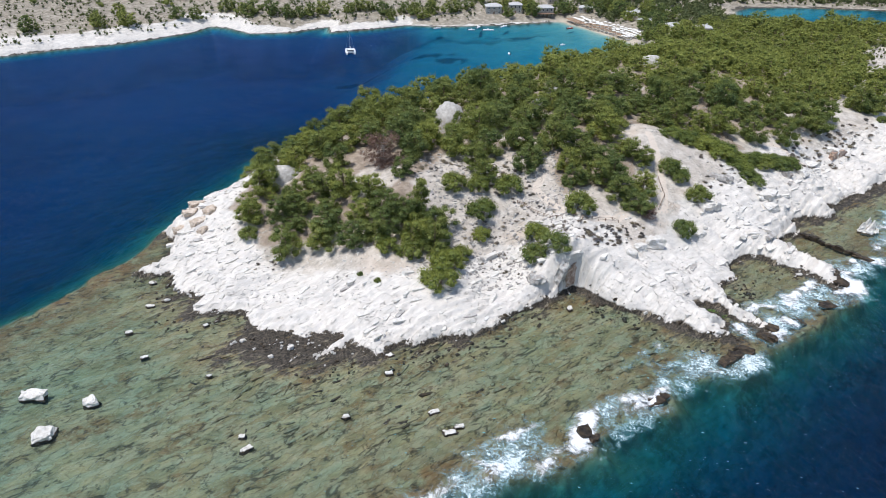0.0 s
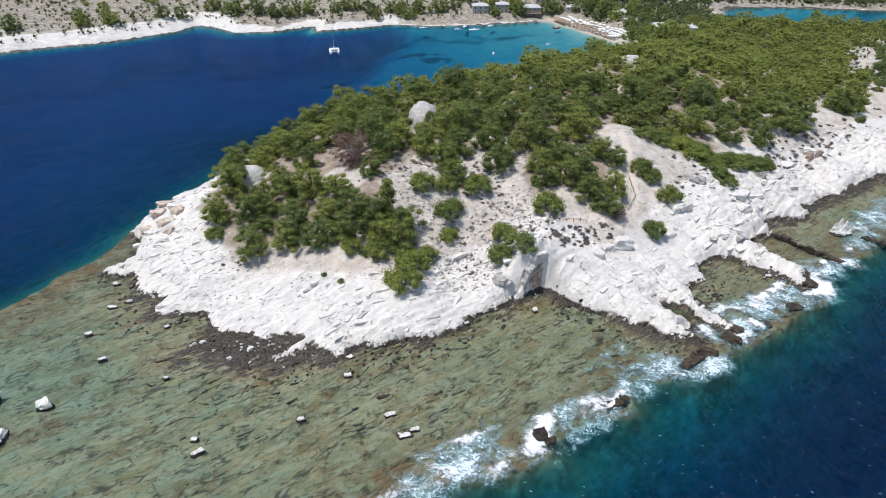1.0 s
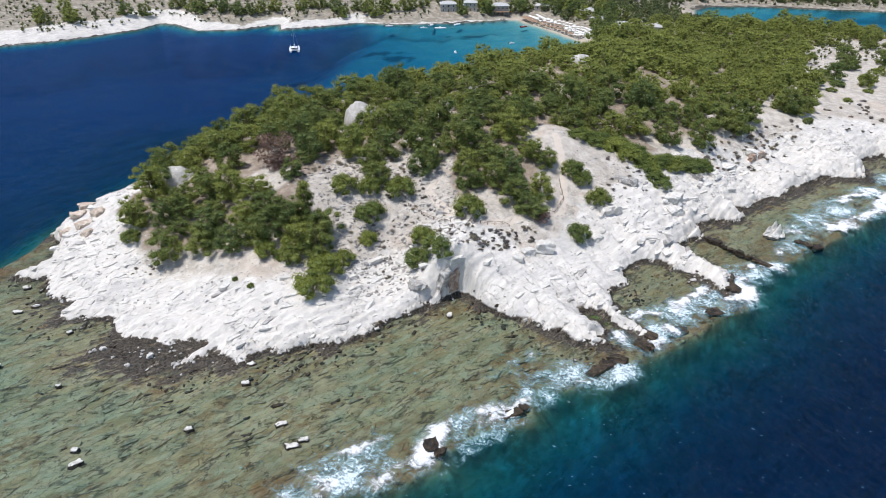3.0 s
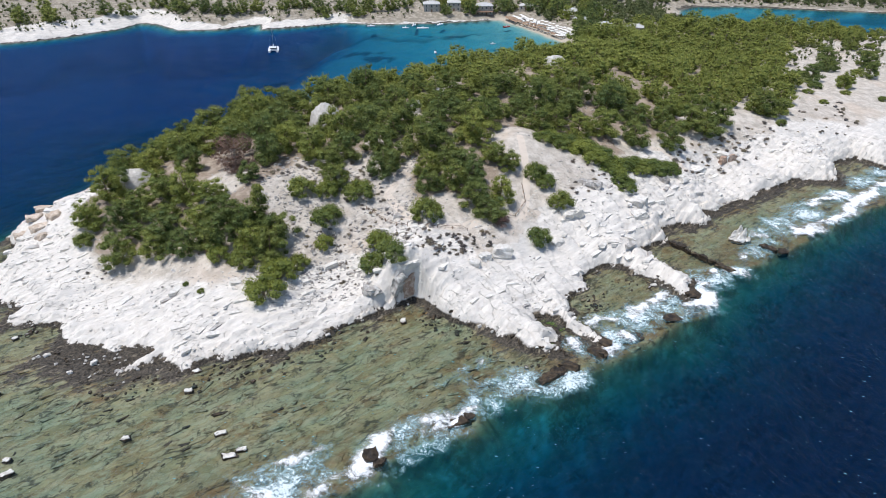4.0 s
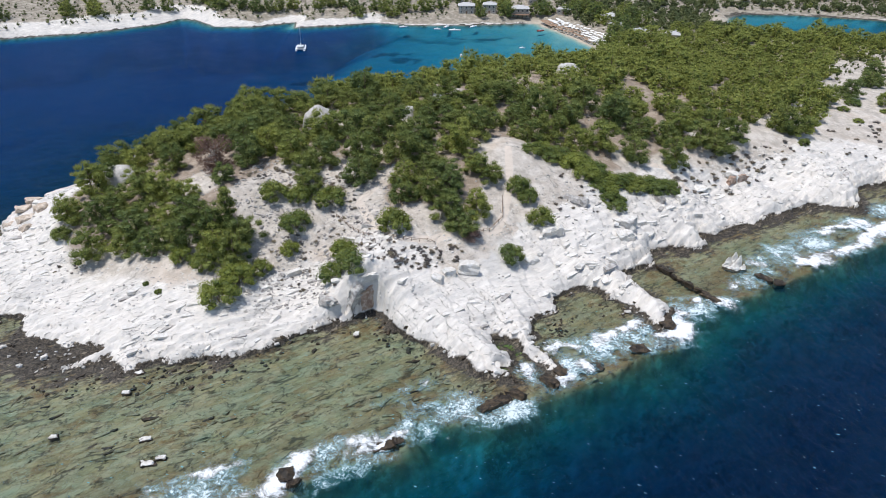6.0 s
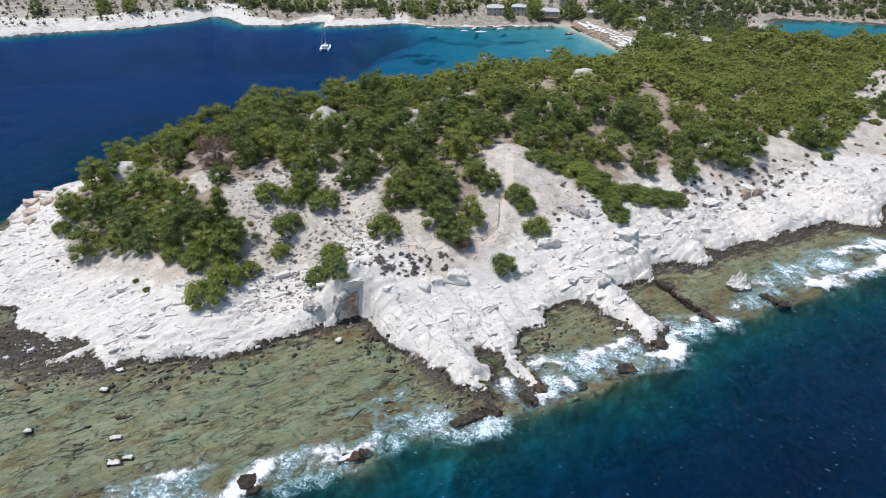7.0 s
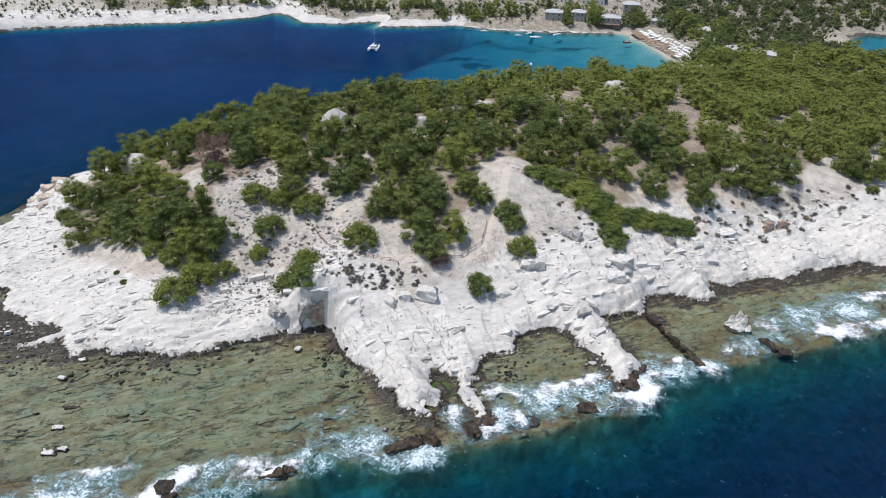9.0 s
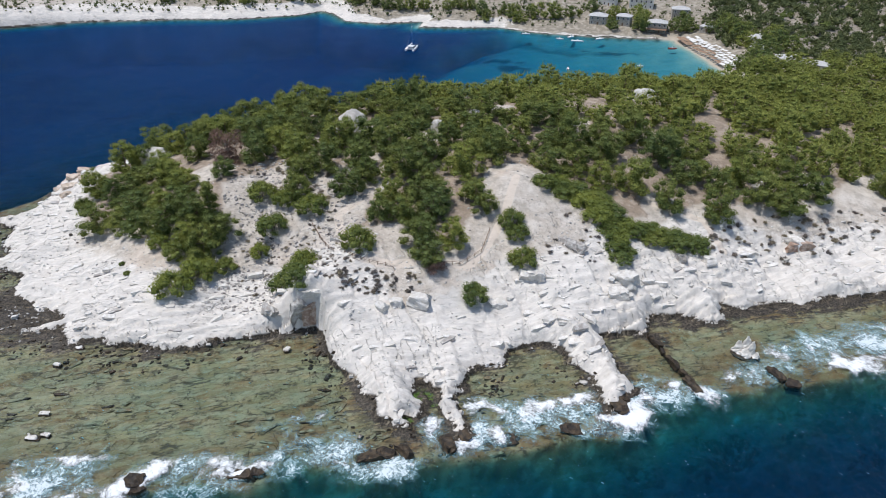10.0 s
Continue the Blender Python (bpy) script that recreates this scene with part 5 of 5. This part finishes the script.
house(36, 491, 11, 8, 5.6, 4)
house(52, 494, 9, 7, 6.0, -3)
house(73, 495, 12, 8, 6.4, 6, veranda=True)
house(84, 524, 11, 8, 6.0, 10)
house(104, 500, 9, 7, 3.2, -15, storeys=1)
house(57, 534, 16, 9, 6.2, 3, MAT_PLASTER)
house(34, 534, 12, 9, 5.8, -4, MAT_PLASTER)
house(131, 470, 9, 7, 3.2, -30, MAT_PLASTER, 1)
house(134, 449, 9, 7, 3.2, -35, storeys=1)
house(147, 428, 14, 8, 3.6, -12, MAT_PLASTER, 1)
house(160, 416, 10, 7, 3.0, -10, MAT_PLASTER, 1)


def parasol(straw):
    thing = empty("beach_parasol")
    part("pole", *tube([(0, 0, -0.3), (0, 0, 2.35)], [0.035, 0.03], 6), MAT_FENCE, thing)
    if straw:
        n = 10
        v = [(0, 0, 2.75)] + [(1.45 * math.cos(math.tau * k / n), 1.45 * math.sin(math.tau * k / n), 2.05 + 0.06 * (k % 2)) for k in range(n)] + [(0, 0, 2.2)]
        f = [(0, 1 + k, 1 + (k + 1) % n) for k in range(n)] + [(n + 1, 1 + (k + 1) % n, 1 + k) for k in range(n)]
        part("canopy", v, f, MAT_STRAW, thing)
        return tagged(thing, "straw thatched parasol on a wooden pole in sand", "parasol", "parasols on the beach")
    c = [(-1.15, -1.15, 2.15), (1.15, -1.15, 2.15), (1.15, 1.15, 2.15), (-1.15, 1.15, 2.15), (0, 0, 2.7), (0, 0, 2.35)]
    part("canopy", c, [(0, 1, 4), (1, 2, 4), (2, 3, 4), (3, 0, 4), (1, 0, 5), (2, 1, 5), (3, 2, 5), (0, 3, 5)], MAT_CANVAS, thing)
    return tagged(thing, "square white canvas parasol on a wooden pole in sand", "parasol", "parasols on the beach")


def sunbed():
    thing = empty("sunbed")
    part("frame", *join(box(0, 0, 0.30, 1.9, 0.62, 0.06), box(-0.8, -0.26, 0.1, 0.06, 0.06, 0.5), box(0.8, -0.26, 0.1, 0.06, 0.06, 0.5), box(-0.8, 0.26, 0.1, 0.06, 0.06, 0.5), box(0.8, 0.26, 0.1, 0.06, 0.06, 0.5)), MAT_FENCE, thing)
    part("cushion", *join(box(0.25, 0, 0.39, 1.3, 0.58, 0.1), moved(box(0, 0, 0, 0.7, 0.58, 0.1), pose(-0.68, 0, 0.56, 0, 35, 0))), MAT_CANVAS, thing)
    return tagged(thing, "wooden sunbed with white cushion on sand", "sunbed", "sunbeds on the beach")


straw, canvas, bed = parasol(True), parasol(False), sunbed()
originals += [straw, canvas, bed]
SHORE = [(86.7, 482), (92.5, 470), (103, 452), (112.5, 434), (118, 422)]
for row in range(5):
    for k in range(20):
        f = (k + 0.5 + 0.2 * row) / 21 * 4
        i = min(int(f), 3)
        (ax, ay), (bx, by) = SHORE[i], SHORE[i + 1]
        dx, dy = bx - ax, by - ay
        n = math.hypot(dx, dy)
        away = 1.2 + 2.6 * row
        x, y = ax + dx * (f - i) - dy / n * away, ay + dy * (f - i) + dx / n * away
        z = float(ground(x, y)[0])
        top = straw if (k < 13 and row < 2) or (row == 0 and k < 17) else canvas
        copy_thing(top, pose(x, y, z, rnd.uniform(-3, 3), rnd.uniform(-3, 3), rnd.uniform(0, 20) - 30))
        copy_thing(bed, pose(x + 0.9, y - 1.0, z, 0, 0, 200 + rnd.uniform(-8, 8)))


def hull(long, beam, deep, high, stations=9):
    """A boat's hull along x, bow at +x, open at the top where decks close it."""
    verts, faces = [], []
    ring = 7
    for s in range(stations):
        f = s / (stations - 1)
        w = beam / 2 * (1 - max(0.0, (f - 0.45) / 0.55) ** 2.2) * (0.82 + 0.18 * min(1, f / 0.3)) + 0.01
        sheer = high * (1 + 0.25 * f * f)
        for k in range(ring):
            a = math.pi * k / (ring - 1)
            verts.append((long * (f - 0.5), -w * math.cos(a) * (1 if k in (0, ring - 1) else 0.94), sheer if k in (0, ring - 1) else sheer - (sheer + deep * (1 - 0.6 * f ** 3)) * math.sin(a) ** 0.6))
    for s in range(stations - 1):
        for k in range(ring - 1):
            a = s * ring + k
            faces.append((a, a + 1, a + ring + 1, a + ring))
        faces.append((s * ring, (s + 1) * ring, (s + 1) * ring + ring - 1, s * ring + ring - 1))
    faces.append(tuple(range(ring))[::-1])
    faces.append(tuple((stations - 1) * ring + k for k in range(ring)))
    return verts, faces


def catamaran(x, y, turn):
    thing = new("catamaran")
    thing.matrix_world = pose(x, y, 0, 0, 0, turn) @ Matrix.Scale(0.9, 4)
    for side in (-1, 1):
        part("hull", *moved(hull(11.8, 1.7, 0.55, 1.35), pose(0, side * 2.5, 0)), MAT_WHITE, thing)
        part("stern_step", *box(-6.1, side * 2.5, 0.45, 0.9, 1.1, 0.35), MAT_WHITE, thing)
    part("bridge_deck", *box(-1.2, 0, 1.15, 7.6, 4.2, 0.5), MAT_WHITE, thing)
    cabin = part("cabin", *moved(box(0, 0, 0, 4.6, 4.4, 1.0, 0.8), pose(-0.3, 0, 1.9)), MAT_WHITE, thing)
    part("cabin_window", *moved(box(0, 0, 0, 4.5, 4.52, 0.42, 0.93), pose(-0.3, 0, 1.95)), MAT_GLASS, cabin)
    part("cockpit_roof", *box(-3.6, 0, 2.75, 2.8, 4.0, 0.12), MAT_WHITE, thing)
    for side in (-1, 1):
        part("roof_post", *tube([(-4.8, side * 1.8, 1.3), (-4.8, side * 1.8, 2.72)], [0.05, 0.05], 6), MAT_METAL, thing)
    part("mast", *tube([(0.9, 0, 2.2), (0.9, 0, 15.5)], [0.13, 0.09], 8), MAT_METAL, thing)
    part("boom", *join(tube([(0.8, 0, 3.5), (-4.6, 0, 3.7)], [0.1, 0.09], 6), tube([(0.6, 0, 3.75), (-2, 0, 3.95), (-4.4, 0, 3.85)], [0.28, 0.24, 0.14], 8)), MAT_CANVAS, thing, "boom with white stowed sail")
    part("spreader", *tube([(0.9, -1.1, 9.5), (0.9, 1.1, 9.5)], [0.04, 0.04], 5), MAT_METAL, thing)
    for b in ((5.6, 0), (-0.6, 2.9), (-0.6, -2.9)):
        part("stay", *tube([(0.9, 0, 15.3), (b[0], b[1], 1.4)], [0.02, 0.02], 4), MAT_METAL, thing)
    part("trampoline", *box(4.2, 0, 1.1, 2.6, 3.4, 0.04), MAT_CANVAS, thing)
    part("forebeam", *tube([(5.5, -2.5, 1.25), (5.5, 2.5, 1.25)], [0.09, 0.09], 6), MAT_METAL, thing)
    return tagged(thing, "white sailing catamaran at anchor with sails stowed", "catamaran")


catamaran(-55.5, 398, 100)


def motor_boat(x, y, long, turn, colour=MAT_WHITE):
    thing = new("motor_boat")
    thing.matrix_world = pose(x, y, 0, 0, 0, turn)
    part("hull", *hull(long, long * 0.36, 0.3, 0.6), colour, thing)
    part("console", *box(-0.2, 0, 0.95, long * 0.16, 0.7, 0.8, 0.8), MAT_WHITE, thing)
    part("windscreen", *moved(box(0, 0, 0, 0.05, 0.7, 0.4), pose(long * 0.07, 0, 1.45, 0, -25, 0)), MAT_GLASS, thing)
    part("outboard_motor", *box(-long / 2 - 0.15, 0, 0.6, 0.35, 0.4, 0.9), MAT_GLASS, thing)
    return tagged(thing, "small open motor boat moored in clear shallow water", "boat", "moored boats in the bay")


for k, (x, y, l) in enumerate([(-4, 461.6, 5.5), (19.3, 457.4, 5.0), (24.5, 465.5, 5.5), (30.7, 456.3, 8.0), (42.2, 468.0, 6.0), (39.3, 393.8, 4.0), (86.9, 462, 5.0), (74.5, 415.5, 3.5)]):
    motor_boat(x, y, l, [10, -5, 60, 3, 40, 100, 20, 5][k], MAT_RED if k == 6 else MAT_WHITE)


# ---- mainland trees and scrub ----
SHORE_PINES = [(-258, 420), (-205, 440), (-140, 480), (-133, 474), (-98, 470), (-92, 475), (-84, 480), (-60, 485), (-42, 482), (-36, 476), (-20, 486), (-14, 480), (-8, 488),
               (44, 500), (62, 500), (60, 508), (88, 512), (112, 506), (84, 498), (28, 512), (118, 494), (124, 484), (140, 470), (-170, 470), (-215, 455), (-118, 472), (-106, 468), (-230, 448), (-222, 436), (-180, 462), (-152, 486), (-66, 480), (-52, 488), (-28, 490), (6, 490), (16, 496), (64, 488), (46, 484), (92, 500), (128, 476), (136, 462),
                (142, 452), (150, 446), (126, 462), (122, 474), (130, 440), (138, 436), (133, 446), (131, 431), (127, 418), (124, 408), (136, 424), (121, 484), (113, 490), (105, 497), (128, 402), (134, 412)]
for t in plant(thin_pines, [(x, y, rnd.uniform(4.0, 6.2)) for x, y in SHORE_PINES], 0.75, 1.0):
    tagged(t, "dark green pine behind the pale rocky shore", "pine tree", "pines of the far shore")


def scrub(name, seed, count, area, small, large, leaf, per, keep):
    """Many bushes and small trees of a far slope, one mesh."""
    rng = np.random.default_rng(seed)
    xs, ys = rng.uniform(area[0], area[1], count), rng.uniform(area[2], area[3], count)
    z, d, reef = lie(xs, ys, False)
    ok = (d > keep) & (rng.uniform(0, 1, count) < 0.35 + 1.3 * (fbm(xs, ys, 45, 3, seed) + 0.5 - 0.12))
    xs, ys, z = xs[ok], ys[ok], z[ok]
    clear = np.ones(len(xs), bool)
    for a, b in ((36, 491), (52, 494), (73, 495), (84, 524), (57, 534), (34, 534), (104, 500), (131, 470), (134, 449), (147, 428)):
        clear &= np.hypot(xs - a, (ys - b + 5)) > 10
    clear &= line_distance(xs, ys, SHORE) > 17
    xs, ys, z = xs[clear], ys[clear], z[clear]
    verts, faces, n = [], [], 0
    for x, y, h in zip(xs, ys, z):
        r = rng.uniform(small, large) * rng.uniform(0.6, 1.0)
        lobes = [(x + rng.uniform(-0.5, 0.5) * r, y + rng.uniform(-0.5, 0.5) * r, h + r * rng.uniform(0.3, 0.85), r * 0.6, r * 0.6, r * 0.5) for k in range(3)]
        v, f = tufts(rng, lobes, per, 0.3 * r)
        c = join(*[lump(rng, l[:3], [q * 0.8 for q in l[3:6]], 5, 3) for l in lobes[:1 if per < 20 else 3]])
        for vv, ff in ((v, f), c):
            verts += vv
            faces += [tuple(i + n for i in q) for q in ff]
            n += len(vv)
    return part(name, verts, faces, leaf)


tagged(scrub("hillside_scrub", 7, 22000, (-420, 400, 330, 690), 0.8, 2.7, MAT_OLIVE, 12, 7), "grey-green scrub and small trees scattered over the dry hillside", "scrub", kind="stuff")
tagged(scrub("olive_grove", 8, 2000, (100, 420, 425, 640), 2.4, 4.6, MAT_OLIVE, 60, 14), "olive trees and oaks growing thickly behind the beach", "trees", kind="stuff")
tagged(scrub("far_woods", 9, 700, (-460, 520, 470, 900), 2.5, 4.5, MAT_PINE, 50, 16), "dark pines in patches on the far hillside", "trees", kind="stuff")

# ---- loose pieces of the bedrock, last ----
def scatter(name, meshes, count, area, lo, hi, sizes, lift, spread, label=""):
    """Pieces of bedrock, objects of their own under the headland; lo and hi bound the distance inland."""
    rng = np.random.default_rng(len(name) * 7 + count)
    made = []
    xs, ys = rng.uniform(area[0], area[1], count * 14), rng.uniform(area[2], area[3], count * 14)
    z, d, reef = lie(xs, ys, True)
    zz = rocky(xs, ys, z, d, reef)
    ok = (d > lo) & (d < hi) & ((reef > 0) | (d > 0)) & (fbm(xs, ys, 15, 3, 80) > -0.18 + spread) & ((lo > 0) | (zz < -0.12))
    for x, y, h in list(zip(xs[ok], ys[ok], zz[ok]))[:count]:
        ob = new(name, meshes[int(rng.integers(len(meshes)))])
        s = rng.uniform(*sizes)
        ob.matrix_world = Matrix.LocRotScale((x, y, h + lift * s), Euler((rng.normal() * 0.12, rng.normal() * 0.12, STRIKE + rng.normal() * 0.35)), (s, s * rng.uniform(0.7, 1.1), s * rng.uniform(0.8, 1.2)))
        ob.parent = headland
        tagged(ob, label)
        made.append(ob)
    return made


slab_meshes = [stone_mesh("rock_slab", 200 + k, MAT_SLAB if k < 7 else MAT_WET, 3.4, 0.75, 0.34, 8, 0.3) for k in range(8)]
scatter("rock_slab", slab_meshes, 300, (-75, 95, 78, 150), -26, -0.5, (0.35, 1.15), 0.0, 0.0)
block_meshes = [stone_mesh("marble_block", 220 + k, MAT_MARBLE if k < 7 else MAT_GREY, 3.4, 1.3, 0.7, 6) for k in range(8)]
scatter("marble_block", block_meshes, 300, (-80, 205, 115, 240), 1.5, 20, (0.45, 1.25), -0.06, -0.1)


def rubble(name, seed, count, lo, hi, small, large, material, spread, area=(-86, 212, 112, 244)):
    """Loose stones too many to count, one mesh."""
    rng = np.random.default_rng(seed)
    xs, ys = rng.uniform(area[0], area[1], count * 6), rng.uniform(area[2], area[3], count * 6)
    z, d, reef = lie(xs, ys, True)
    zz = rocky(xs, ys, z, d, reef)
    ok = (d > lo) & (d < hi) & ((reef > 0) | (d > 0)) & (fbm(xs, ys, 8, 3, seed) > spread)
    verts, faces, n = [], [], 0
    for x, y, h in list(zip(xs[ok], ys[ok], zz[ok]))[:count]:
        s = rng.uniform(small, large) * rng.uniform(0.4, 1.0)
        v, f = box(0, 0, 0, s * rng.uniform(0.9, 2.2), s, s * rng.uniform(0.5, 0.9), rng.uniform(0.5, 0.9))
        m = pose(x, y, h + s * 0.12, rng.uniform(-25, 25), rng.uniform(-25, 25), 35 + rng.normal() * 30)
        verts += [tuple(m @ (Vector(p) * rng.uniform(0.85, 1.15))) for p in v]
        faces += [tuple(i + n for i in q) for q in f]
        n += 8
    ob = part(name, verts, faces, material)
    return ob


tagged(rubble("marble_rubble", 31, 2600, 0.5, 26, 0.2, 0.6, MAT_MARBLE, -0.1), "loose broken white marble on the shore ledges", "stones", kind="stuff")
tagged(rubble("grey_stones", 32, 2200, 6, 60, 0.2, 0.55, MAT_GREY, 0.0), "grey weathered stones on the soil slope", "stones", kind="stuff")
tagged(rubble("slope_stones", 34, 1500, 6, 60, 0.3, 0.9, MAT_GREY, -0.25, (-8, 36, 140, 196)), "broken grey stones strewn over the dry slope", "stones", kind="stuff")
tagged(rubble("tide_stones", 35, 330, -7, 1.0, 0.35, 1.1, MAT_PALE, 0.0, (-85, 110, 100, 160)), "pale marble stones scattered along the tide line", "stones", kind="stuff")
tagged(rubble("reef_stones", 33, 520, -7, 1.0, 0.3, 0.9, MAT_WET, 0.05, (-85, 110, 100, 160)), "dark algae-covered stones along the tide line", "stones", kind="stuff")

for ob in originals:
    for o in (*ob.children_recursive, ob):
        bpy.data.objects.remove(o)
